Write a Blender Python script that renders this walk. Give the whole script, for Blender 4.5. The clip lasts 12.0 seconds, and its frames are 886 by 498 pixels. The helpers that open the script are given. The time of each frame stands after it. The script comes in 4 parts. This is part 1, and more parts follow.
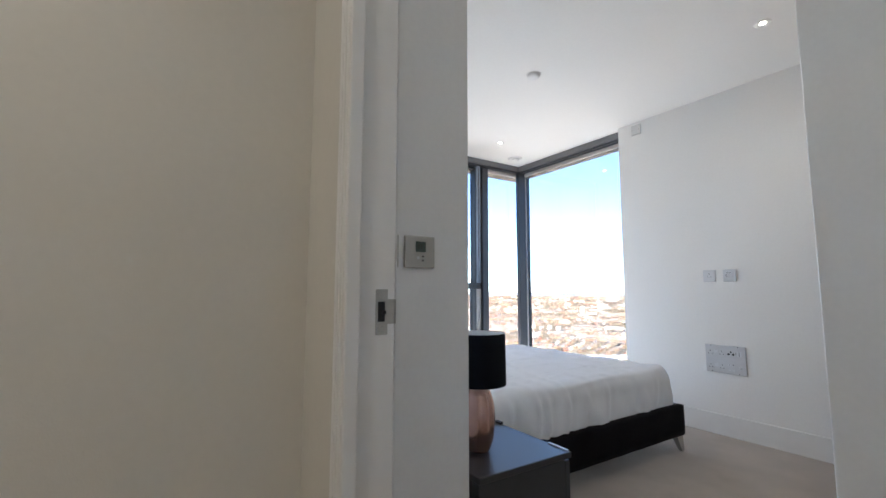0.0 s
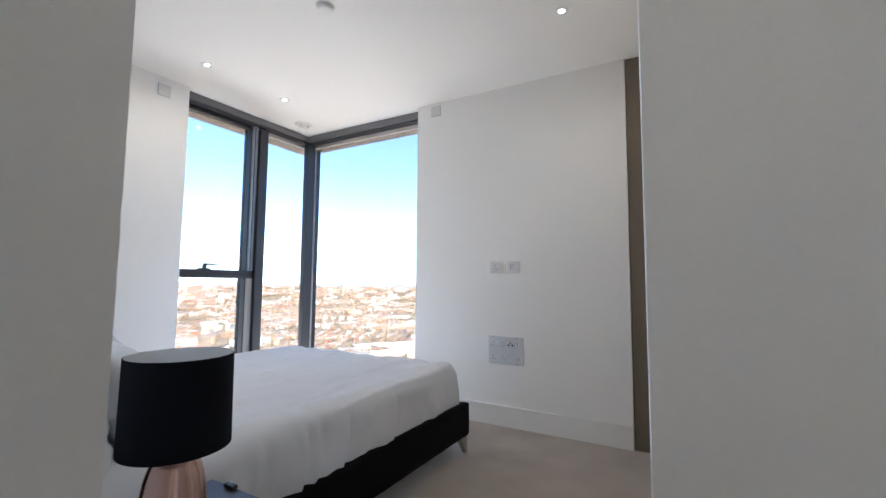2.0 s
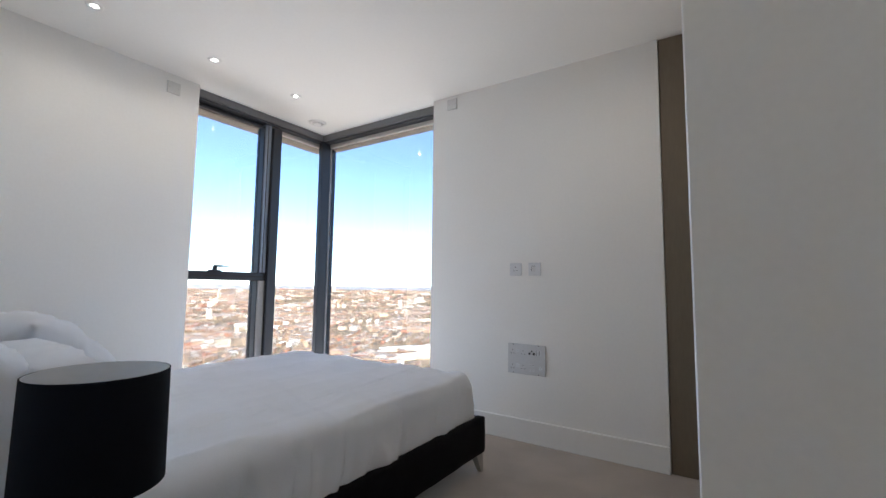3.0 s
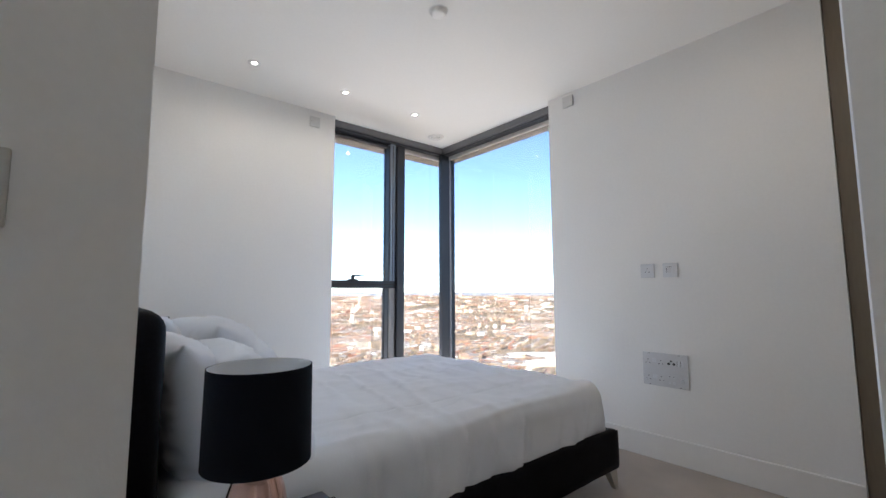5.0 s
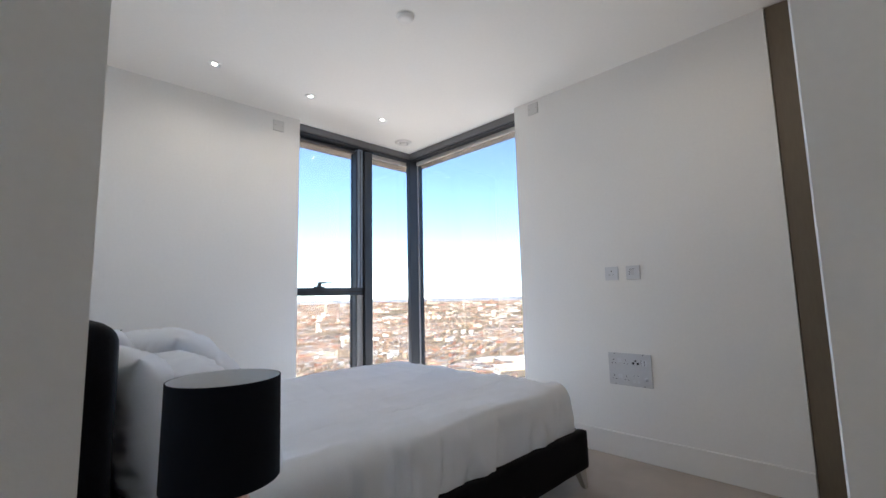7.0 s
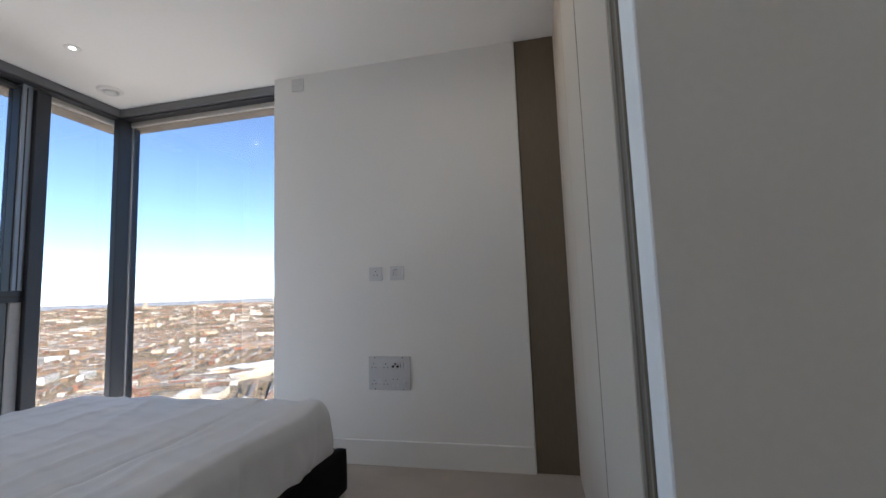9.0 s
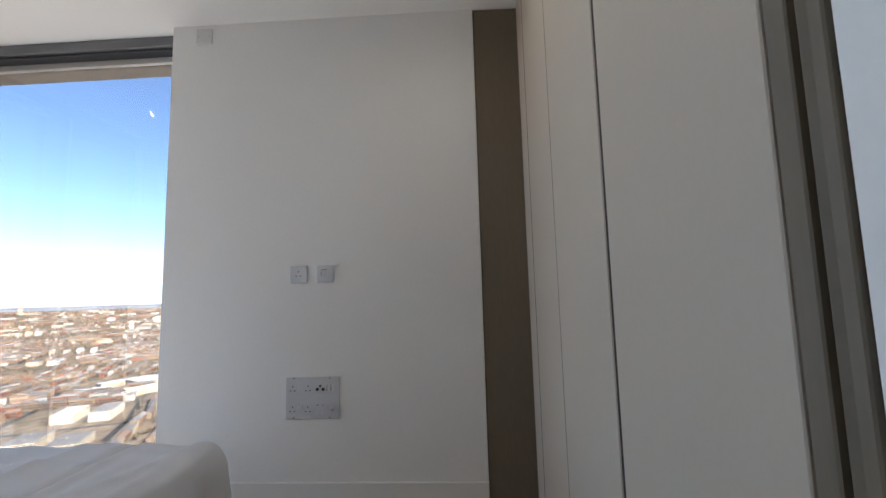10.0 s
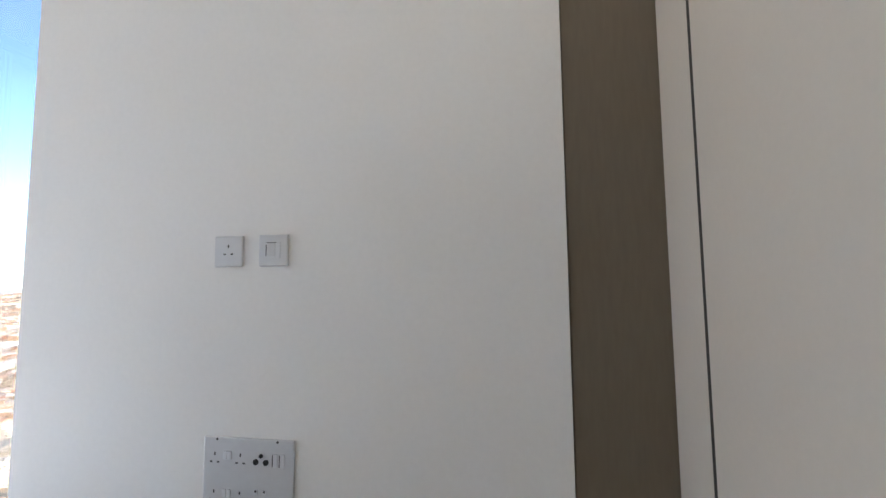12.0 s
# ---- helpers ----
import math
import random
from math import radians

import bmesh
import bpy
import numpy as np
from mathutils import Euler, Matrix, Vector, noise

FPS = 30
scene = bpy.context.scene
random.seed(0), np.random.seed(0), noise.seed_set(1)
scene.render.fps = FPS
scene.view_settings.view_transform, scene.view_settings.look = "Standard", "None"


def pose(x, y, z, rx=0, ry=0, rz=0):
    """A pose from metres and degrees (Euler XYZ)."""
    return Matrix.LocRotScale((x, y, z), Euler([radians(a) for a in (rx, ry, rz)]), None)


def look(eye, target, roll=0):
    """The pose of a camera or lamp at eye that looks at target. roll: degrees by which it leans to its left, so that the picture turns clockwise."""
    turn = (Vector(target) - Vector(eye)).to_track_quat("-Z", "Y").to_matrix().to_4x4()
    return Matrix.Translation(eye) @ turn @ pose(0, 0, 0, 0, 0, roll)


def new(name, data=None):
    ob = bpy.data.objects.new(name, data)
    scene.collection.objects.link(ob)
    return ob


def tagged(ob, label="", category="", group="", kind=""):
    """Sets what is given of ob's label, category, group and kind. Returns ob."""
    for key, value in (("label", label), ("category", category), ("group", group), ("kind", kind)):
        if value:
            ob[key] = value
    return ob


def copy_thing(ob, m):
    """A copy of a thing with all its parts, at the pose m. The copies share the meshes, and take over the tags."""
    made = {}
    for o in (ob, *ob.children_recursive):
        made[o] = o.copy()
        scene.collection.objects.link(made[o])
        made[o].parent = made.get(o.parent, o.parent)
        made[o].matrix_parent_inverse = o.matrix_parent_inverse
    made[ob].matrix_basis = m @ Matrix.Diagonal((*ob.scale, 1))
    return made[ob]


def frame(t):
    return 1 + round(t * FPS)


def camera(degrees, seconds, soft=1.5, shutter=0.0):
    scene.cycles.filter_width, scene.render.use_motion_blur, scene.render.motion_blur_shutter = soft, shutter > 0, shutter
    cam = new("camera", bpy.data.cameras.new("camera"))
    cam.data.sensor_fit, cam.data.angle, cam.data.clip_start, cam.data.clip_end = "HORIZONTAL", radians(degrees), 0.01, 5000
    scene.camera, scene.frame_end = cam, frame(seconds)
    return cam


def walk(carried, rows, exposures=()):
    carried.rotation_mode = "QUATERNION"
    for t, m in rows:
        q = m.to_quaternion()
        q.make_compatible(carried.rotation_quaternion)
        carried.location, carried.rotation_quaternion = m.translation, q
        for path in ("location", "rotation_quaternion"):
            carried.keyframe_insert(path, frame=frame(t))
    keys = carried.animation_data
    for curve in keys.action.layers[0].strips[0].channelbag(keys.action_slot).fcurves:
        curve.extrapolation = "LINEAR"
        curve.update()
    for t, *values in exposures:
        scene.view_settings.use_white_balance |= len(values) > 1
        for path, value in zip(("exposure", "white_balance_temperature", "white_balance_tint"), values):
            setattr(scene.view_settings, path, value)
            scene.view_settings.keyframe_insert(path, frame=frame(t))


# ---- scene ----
cam = camera(92.4, 12.0)

PATH = [
    (0, (1.628, 0.21, 1.018), (-0.044, 1.29, 1.215), 0.1),
    (0.5, (1.469, 0.33, 1.021), (0.016, 1.692, 1.204), 0),
    (1, (1.377, 0.443, 1.019), (0.141, 2.006, 1.186), 0.2),
    (1.5, (1.327, 0.576, 1.021), (0.252, 2.255, 1.179), 0.3),
    (2, (1.277, 0.673, 1.016), (0.28, 2.4, 1.175), 0.5),
    (2.5, (1.238, 0.799, 1.011), (0.222, 2.514, 1.177), 0.6),
    (3, (1.239, 0.881, 1.013), (0.139, 2.542, 1.187), 0.7),
    (3.2, (1.248, 0.9, 1.026), (0.105, 2.531, 1.193), 0.8),
    (4.8, (1.267, 0.894, 1.012), (-0.231, 2.207, 1.206), -0.1),
    (5, (1.27, 0.892, 1.012), (-0.257, 2.169, 1.209), -0.2),
    (5.5, (1.27, 0.883, 1.015), (-0.304, 2.099, 1.218), -0.7),
    (6, (1.271, 0.882, 1.013), (-0.315, 2.083, 1.223), -1),
    (6.5, (1.263, 0.886, 1.016), (-0.277, 2.143, 1.228), -1.1),
    (6.7, (1.266, 0.891, 1.007), (-0.239, 2.19, 1.226), -1.2),
    (8.3, (1.116, 0.887, 1.022), (0.339, 2.719, 1.218), -1.7),
    (8.5, (1.109, 0.935, 1.018), (0.43, 2.807, 1.212), -2),
    (9, (1.035, 1.123, 1.02), (0.596, 3.065, 1.212), -2.1),
    (9.5, (0.981, 1.304, 1.017), (0.735, 3.278, 1.221), -1.9),
    (10, (0.881, 1.508, 1.015), (0.776, 3.493, 1.228), -1.5),
    (10.5, (0.83, 1.718, 1.012), (0.765, 3.704, 1.243), -1.2),
    (11, (0.837, 2.008, 0.999), (0.725, 3.989, 1.25), -0.7),
    (11.5, (0.847, 2.259, 1.043), (0.654, 4.241, 1.228), -0.8),
    (12, (0.837, 2.534, 1.04), (0.49, 4.497, 1.199), -0.6),
]
EXPOSURES = [(0, 4.5, 5850, 8), (0.5, 4.55, 5850, 8), (1.0, 4.55, 5850, 8), (1.5, 4.4, 5900, 9), (2.5, 4.3, 6050, 10), (3.2, 4.0, 6050, 10), (4.8, 4.1, 6050, 10),
             (6.7, 4.1, 6050, 10), (8.3, 3.6, 6050, 10), (8.8, 3.6, 6050, 10), (9.8, 3.6, 6150, 10), (10.2, 3.95, 6150, 10), (10.6, 4.25, 6150, 10), (11.5, 4.2, 6100, 10), (12, 4.4, 6100, 9)]
walk(cam, [(t, look(eye, target, roll)) for t, eye, target, roll in PATH], EXPOSURES)

# ---------------------------------------------------------------- world, sun, light
SUN_EL, SUN_AZ = radians(34), radians(118)      # height, and turn from +y towards +x
world = bpy.data.worlds.new("world")
scene.world = world
world.use_nodes = True
wn = world.node_tree.nodes
sky = wn.new("ShaderNodeTexSky")
sky.sky_type = "NISHITA"
sky.sun_disc = False
sky.sun_elevation, sky.sun_rotation = SUN_EL, SUN_AZ
sky.altitude, sky.air_density, sky.dust_density, sky.ozone_density = 150, 0.62, 0.06, 1.5
wn["Background"].inputs[1].default_value = 0.128
world.node_tree.links.new(sky.outputs[0], wn["Background"].inputs[0])

sun = new("sun", bpy.data.lights.new("sun", "SUN"))
sun.data.energy, sun.data.angle, sun.data.color = 5.0, radians(0.6), (1.0, 0.93, 0.83)
sun_from = Vector((math.sin(SUN_AZ) * math.cos(SUN_EL), math.cos(SUN_AZ) * math.cos(SUN_EL), math.sin(SUN_EL)))
sun.matrix_world = look(sun_from * 100, (0, 0, 0))

DOWNLIGHTS = [(-1.546, 1.646), (-1.549, 2.298), (-1.542, 2.942), (0.723, 2.902)]
HALL_LIGHT = (1.35, -0.55)
# added fill lamp overhead in the entry, always out of view
ENTRY_FILL = (1.45, 1.12)
CEIL = 2.5


def spot(x, y, watts, size=0.012):
    lamp = new("downlight_beam", bpy.data.lights.new("downlight_beam", "SPOT"))
    lamp.data.energy, lamp.data.color = watts, (1.0, 0.86, 0.70)
    lamp.data.spot_size, lamp.data.spot_blend, lamp.data.shadow_soft_size = radians(172), 1.0, size
    lamp.matrix_world = pose(x, y, CEIL - 0.025)
    return lamp


for dx, dy in DOWNLIGHTS:
    spot(dx, dy, 0.30)
spot(*HALL_LIGHT, 2.3, 0.12)
# fill beam added to brighten the entry wall
spot(*ENTRY_FILL, 0.28, 0.06)


# added area lamps, unseen outside the two panes, for daylight off the sunlit town below
def daylight_fill_lamp(x, y, z, toward, long, watts):
    lamp = new("daylight_fill", bpy.data.lights.new("daylight_fill", "AREA"))
    lamp.data.shape, lamp.data.size, lamp.data.size_y = "RECTANGLE", long, 0.24
    lamp.data.energy, lamp.data.color = watts, (1.0, 0.955, 0.92)
    lamp.matrix_world = look((x, y, z), toward)
    return lamp


daylight_fill_lamp(-2.33, 3.02, 0.10, (-1.33, 3.02, 0.95), 1.10, 1.75)
daylight_fill_lamp(-1.35, 4.00, 0.10, (-1.35, 3.00, 0.95), 1.25, 0.65)


# ---------------------------------------------------------------- materials
def material(name, color, rough=0.6, metal=0.0, grain=0.0, scale=40.0, bump=0.0, bump_scale=None,
             blotch=0.0, blotch_scale=2.0, spec=0.5, sheen=0.0, second=None, stretch=(1, 1, 1), rand=0.0, coat=0.0):
    m = bpy.data.materials.new(name)
    m.use_nodes = True
    n, l = m.node_tree.nodes, m.node_tree.links
    b = n["Principled BSDF"]
    b.inputs["Base Color"].default_value = (*color, 1)
    b.inputs["Roughness"].default_value = rough
    b.inputs["Metallic"].default_value = metal
    b.inputs["Specular IOR Level"].default_value = spec
    b.inputs["Sheen Weight"].default_value = sheen
    b.inputs["Coat Weight"].default_value = coat
    tc = n.new("ShaderNodeTexCoord")
    mp = n.new("ShaderNodeMapping")
    mp.inputs["Scale"].default_value = stretch
    l.new(tc.outputs["Object"], mp.inputs["Vector"])
    out = None
    if grain or blotch or rand:
        base = n.new("ShaderNodeRGB")
        base.outputs[0].default_value = (*color, 1)
        out = base.outputs[0]
        for amount, s, other in ((blotch, blotch_scale, second), (grain, scale, None)):
            if not amount:
                continue
            t = n.new("ShaderNodeTexNoise")
            t.inputs["Scale"].default_value = s
            t.inputs["Detail"].default_value = 5
            l.new(mp.outputs[0], t.inputs["Vector"])
            r = n.new("ShaderNodeMapRange")
            r.inputs["From Min"].default_value, r.inputs["From Max"].default_value = 0.3, 0.7
            l.new(t.outputs["Fac"], r.inputs["Value"])
            mx = n.new("ShaderNodeMix")
            mx.data_type = "RGBA"
            if other:
                mx.blend_type = "MIX"
                k = n.new("ShaderNodeMath")
                k.operation = "MULTIPLY"
                k.inputs[1].default_value = amount
                l.new(r.outputs[0], k.inputs[0])
                l.new(k.outputs[0], mx.inputs[0])
                l.new(out, mx.inputs[6])
                mx.inputs[7].default_value = (*other, 1)
            else:
                mx.blend_type = "MULTIPLY"
                mx.inputs[0].default_value = 1.0
                r.inputs["To Min"].default_value, r.inputs["To Max"].default_value = 1 - amount, 1 + amount
                l.new(out, mx.inputs[6])
                l.new(r.outputs[0], mx.inputs[7])
            out = mx.outputs[2]
        if rand:
            oi = n.new("ShaderNodeObjectInfo")
            r = n.new("ShaderNodeMapRange")
            r.inputs["To Min"].default_value, r.inputs["To Max"].default_value = 1 - rand, 1 + rand
            l.new(oi.outputs["Random"], r.inputs["Value"])
            mx = n.new("ShaderNodeMix")
            mx.data_type, mx.blend_type = "RGBA", "MULTIPLY"
            mx.inputs[0].default_value = 1.0
            l.new(out, mx.inputs[6])
            l.new(r.outputs[0], mx.inputs[7])
            out = mx.outputs[2]
        l.new(out, b.inputs["Base Color"])
    if bump:
        t = n.new("ShaderNodeTexNoise")
        t.inputs["Scale"].default_value = bump_scale or scale
        t.inputs["Detail"].default_value = 4
        l.new(mp.outputs[0], t.inputs["Vector"])
        bp = n.new("ShaderNodeBump")
        bp.inputs["Strength"].default_value = min(1.0, bump)
        bp.inputs["Distance"].default_value = 0.002
        l.new(t.outputs["Fac"], bp.inputs["Height"])
        l.new(bp.outputs[0], b.inputs["Normal"])
    return m


WHITE = material("wall_paint", (0.86, 0.85, 0.83), 0.65, grain=0.012, scale=60, bump=0.12, bump_scale=220, blotch=0.012, blotch_scale=1.4)
HALLP = material("hall_paint", (0.70, 0.675, 0.615), 0.65, grain=0.012, scale=60, bump=0.12, bump_scale=220, blotch=0.02, blotch_scale=1.4)
CEILP = material("ceiling_paint", (0.88, 0.865, 0.835), 0.8, grain=0.01, scale=50, bump=0.08, bump_scale=180, blotch=0.012, blotch_scale=1.1)
SATIN = material("satin_woodwork", (0.82, 0.81, 0.79), 0.32, grain=0.008, scale=30, bump=0.05, bump_scale=60, blotch=0.01)
CARPET = material("carpet", (0.40, 0.345, 0.29), 0.95, grain=0.16, scale=260, bump=1.0, bump_scale=420, blotch=0.12, blotch_scale=3.5, spec=0.1, sheen=0.25)
TAUPE = material("taupe_panel", (0.17, 0.136, 0.094), 0.55, grain=0.05, scale=90, blotch=0.05, blotch_scale=1.5, bump=0.06, bump_scale=150, stretch=(1, 1, 0.15))
DOORF = material("wardrobe_front", (0.54, 0.46, 0.375), 0.42, grain=0.012, scale=80, blotch=0.02, blotch_scale=1.2, bump=0.04, bump_scale=120)
# near-black that paints the shade of door gaps, frame grooves and the carcass behind
GAP_SHADE = material("gap_shade", (0.030, 0.022, 0.015), 0.8, grain=0.1)
FRAME = material("anodised_frame", (0.030, 0.033, 0.040), 0.42, metal=0.2, grain=0.06, scale=70, blotch=0.06, blotch_scale=3, bump=0.05, bump_scale=200)
PELMET = material("blind_box", (0.17, 0.17, 0.18), 0.5, metal=0.1, grain=0.05, scale=80, blotch=0.05, blotch_scale=2)
# the sky's blue reflection on the sash is put into this base colour
SASHM = material("sky_tinted_sash", (0.25, 0.29, 0.35), 0.4, metal=0.3, grain=0.05, scale=70, blotch=0.05, blotch_scale=3)
BEIGEF = material("beige_frame", (0.54, 0.515, 0.485), 0.5, grain=0.03, scale=40, blotch=0.04, blotch_scale=2)
# lighter grey; on the lower stile it paints in the mullion's lit side
STILE = material("grey_stile", (0.33, 0.32, 0.31), 0.5, grain=0.03, scale=40, blotch=0.04, blotch_scale=2)
POST = material("pale_taupe_edge", (0.225, 0.19, 0.145), 0.5, grain=0.03, scale=60, blotch=0.04, blotch_scale=2)
STEEL = material("brushed_steel", (0.50, 0.48, 0.44), 0.42, metal=0.9, grain=0.02, scale=180, stretch=(1, 0.05, 1), bump=0.02, bump_scale=300)
CHROME = material("chrome", (0.75, 0.75, 0.76), 0.12, metal=1.0, grain=0.03, scale=40)
WPLAST = material("white_plastic", (0.68, 0.69, 0.71), 0.3, grain=0.01, scale=40)
GPLAST = material("grey_plate", (0.62, 0.62, 0.63), 0.4, metal=0.15, grain=0.02, scale=60, blotch=0.03, blotch_scale=9)
BPLATE = material("off_white_plastic", (0.68, 0.675, 0.66), 0.4, grain=0.02, scale=40)
BLACKP = material("black_plastic", (0.012, 0.012, 0.013), 0.4, grain=0.05)
LCD = material("lcd_screen", (0.07, 0.10, 0.09), 0.2, grain=0.1, scale=30)
UPHOL = material("black_upholstery", (0.0065, 0.006, 0.0075), 0.6, grain=0.2, scale=90, bump=0.5, bump_scale=260, blotch=0.25, blotch_scale=6, spec=0.06)
NAVY = material("black_lacquer", (0.010, 0.012, 0.016), 0.36, grain=0.05, scale=30, blotch=0.1, blotch_scale=5, spec=0.8)
SHADE = material("shade_fabric", (0.0045, 0.006, 0.010), 0.85, grain=0.2, scale=300, bump=0.5, bump_scale=500, spec=0.15, stretch=(1, 1, 4))
LINING = material("shade_lining", (0.82, 0.83, 0.83), 0.6, grain=0.02, scale=60)
COPPER = material("rose_copper", (0.66, 0.42, 0.35), 0.2, metal=1.0, grain=0.05, scale=20, blotch=0.3, blotch_scale=14, second=(0.40, 0.24, 0.20))
LINEN = material("white_bed_linen", (0.775, 0.79, 0.82), 0.85, grain=0.02, scale=300, bump=0.35, bump_scale=35, blotch=0.03, blotch_scale=4, spec=0.2, sheen=0.15)


def glass_material():
    m = bpy.data.materials.new("window_glass")
    m.use_nodes = True
    n, l = m.node_tree.nodes, m.node_tree.links
    n.remove(n["Principled BSDF"])
    tr = n.new("ShaderNodeBsdfTransparent")
    tr.inputs[0].default_value = (0.405, 0.408, 0.41, 1)      # tint on both faces, added to dim the bright view outside
    gl = n.new("ShaderNodeBsdfGlossy")
    gl.inputs["Roughness"].default_value = 0.0
    lw = n.new("ShaderNodeLayerWeight")
    lw.inputs[0].default_value = 0.5
    pw = n.new("ShaderNodeMath")
    pw.operation = "POWER"
    pw.inputs[1].default_value = 4.0
    l.new(lw.outputs["Facing"], pw.inputs[0])
    fr = n.new("ShaderNodeMapRange")
    fr.inputs["To Min"].default_value, fr.inputs["To Max"].default_value = 0.025, 0.8
    l.new(pw.outputs[0], fr.inputs["Value"])
    mx = n.new("ShaderNodeMixShader")
    l.new(fr.outputs[0], mx.inputs[0])
    l.new(tr.outputs[0], mx.inputs[1])
    l.new(gl.outputs[0], mx.inputs[2])
    l.new(mx.outputs[0], n["Material Output"].inputs[0])
    return m


def glow_material(name, color, strength):
    m = bpy.data.materials.new(name)
    m.use_nodes = True
    b = m.node_tree.nodes["Principled BSDF"]
    b.inputs["Base Color"].default_value = (*color, 1)
    b.inputs["Emission Color"].default_value = (*color, 1)
    b.inputs["Emission Strength"].default_value = strength
    return m


GLASS = glass_material()
LED = glow_material("led_lens", (1.0, 0.93, 0.82), 2.5)


# ---------------------------------------------------------------- mesh helpers
def empty(name, x=0, y=0, z=0, rz=0):
    ob = new(name)
    ob.matrix_world = pose(x, y, z, 0, 0, rz)
    return ob


def finish(bm, name, mat, smooth=False):
    me = bpy.data.meshes.new(name)
    bmesh.ops.recalc_face_normals(bm, faces=bm.faces)
    bm.to_mesh(me)
    bm.free()
    me.materials.append(mat)
    if smooth:
        for p in me.polygons:
            p.use_smooth = True
    return me


def part(name, bm, mat, parent=None, label="", smooth=False):
    ob = new(name, finish(bm, name, mat, smooth))
    if parent:
        ob.parent = parent
    if label:
        ob["label"] = label
    return ob


def box(x0, y0, z0, x1, y1, z1, bevel=0.0, seg=2, bm=None):
    b = bm or bmesh.new()
    r = bmesh.ops.create_cube(b, size=1, matrix=Matrix.Translation(((x0 + x1) / 2, (y0 + y1) / 2, (z0 + z1) / 2))
                              @ Matrix.Diagonal((x1 - x0, y1 - y0, z1 - z0, 1)))
    if bevel:
        es = list({e for v in r["verts"] for e in v.link_edges})
        bmesh.ops.bevel(b, geom=es, offset=bevel, segments=seg, affect="EDGES", profile=0.5)
    return b


def lathe(profile, seg=48, bm=None, m=Matrix()):
    b = bm or bmesh.new()
    rings = []
    for r, z in profile:
        if r < 1e-6:
            rings.append([b.verts.new(m @ Vector((0, 0, z)))])
        else:
            rings.append([b.verts.new(m @ Vector((r * math.cos(2 * math.pi * i / seg), r * math.sin(2 * math.pi * i / seg), z))) for i in range(seg)])
    for a, c in zip(rings, rings[1:]):
        for i in range(seg):
            j = (i + 1) % seg
            if len(a) == 1 and len(c) == 1:
                continue
            if len(a) == 1:
                b.faces.new((a[0], c[i], c[j]))
            elif len(c) == 1:
                b.faces.new((a[i], a[j], c[0]))
            else:
                b.faces.new((a[i], a[j], c[j], c[i]))
    return b


def structure(name, bm, mat, label, category="", smooth=False):
    ob = part(name, bm, mat, None, "", smooth)
    return tagged(ob, label, category or name.split("_")[0], kind="structure")


# ---------------------------------------------------------------- the large structure
TV_Y, LEFT_X, HEAD_Y = 3.60, -2.0, 0.942
STUB_X, WARD_X = 0.63, 1.183
WIN_Y0, WIN_X1 = 2.433, -0.668
OUT = 2.70

structure("floor", box(-2.0, HEAD_Y - 0.06, -0.2, 2.45, 3.75, 0), CARPET, "beige cut-pile carpet over the whole bedroom", "floor")
structure("floor_hall", box(0.55, -2.0, -0.2, 2.45, HEAD_Y - 0.04, -0.002), CARPET, "beige carpet running out through the doorway", "floor")
structure("ceiling", box(-2.35, -2.0, CEIL, 2.45, 3.95, OUT), CEILP, "smooth white painted ceiling with recessed downlights", "ceiling")
structure("wall_tv", box(WIN_X1, TV_Y, 0, 0.955, TV_Y + 0.24, CEIL), WHITE, "white painted wall opposite the bed, with socket plates", "wall")
structure("wall_left", box(LEFT_X - 0.05, HEAD_Y - 0.12, 0, LEFT_X, WIN_Y0, CEIL), WHITE, "white painted wall beside the corner window", "wall")
structure("wall_left_outer", box(LEFT_X - 0.25, HEAD_Y - 0.12, 0, LEFT_X - 0.05, 2.38, CEIL), WHITE, "white painted wall beside the corner window", "wall")
structure("wall_head", box(LEFT_X, HEAD_Y - 0.12, 0, STUB_X, HEAD_Y, CEIL), WHITE, "white painted wall behind the headboard", "wall")
structure("wall_entry", box(STUB_X - 0.12, 0.562, 0, STUB_X, HEAD_Y - 0.12, CEIL), WHITE, "white painted entry wall with switch and thermostat", "wall")
structure("wall_partition", box(1.190, 1.763, 0, 2.45, 1.857, CEIL, 0.003, 1), WHITE, "white painted partition beside the wardrobe", "wall")
structure("wall_end", box(0.955, TV_Y + 0.04, 0, 2.45, TV_Y + 0.24, CEIL), WHITE, "plain wall behind the wardrobe end", "wall")
structure("wall_side", box(2.45, -2.0, 0, 2.57, 3.75, CEIL), WHITE, "plain white side wall of the entry", "wall")
structure("wall_hall_back", box(0.58, -2.12, 0, 2.57, -2.0, CEIL), HALLP, "plain hall wall", "wall")
structure("wall_hall_left", box(0.58, -2.0, 0, 0.70, 0.462, CEIL), HALLP, "cream painted hall wall outside the bedroom door", "wall")
structure("wall_door_left", box(0.497, 0.462, 0, 0.893, 0.562, CEIL), HALLP, "cream hall wall beside the door frame", "wall")
structure("wall_door_right", box(1.757, 0.462, 0, 2.45, 0.562, CEIL), WHITE, "white wall beside the door frame", "wall")
structure("wall_over_door", box(0.893, 0.462, 2.13, 1.757, 0.562, CEIL), WHITE, "white wall over the doorway", "wall")


def baseboard(name, x0, y0, x1, y1):
    ob = structure(name, box(x0, y0, 0, x1, y1, 0.145, 0.004, 2), SATIN, "square-edged white painted skirting board", "baseboard")
    return ob


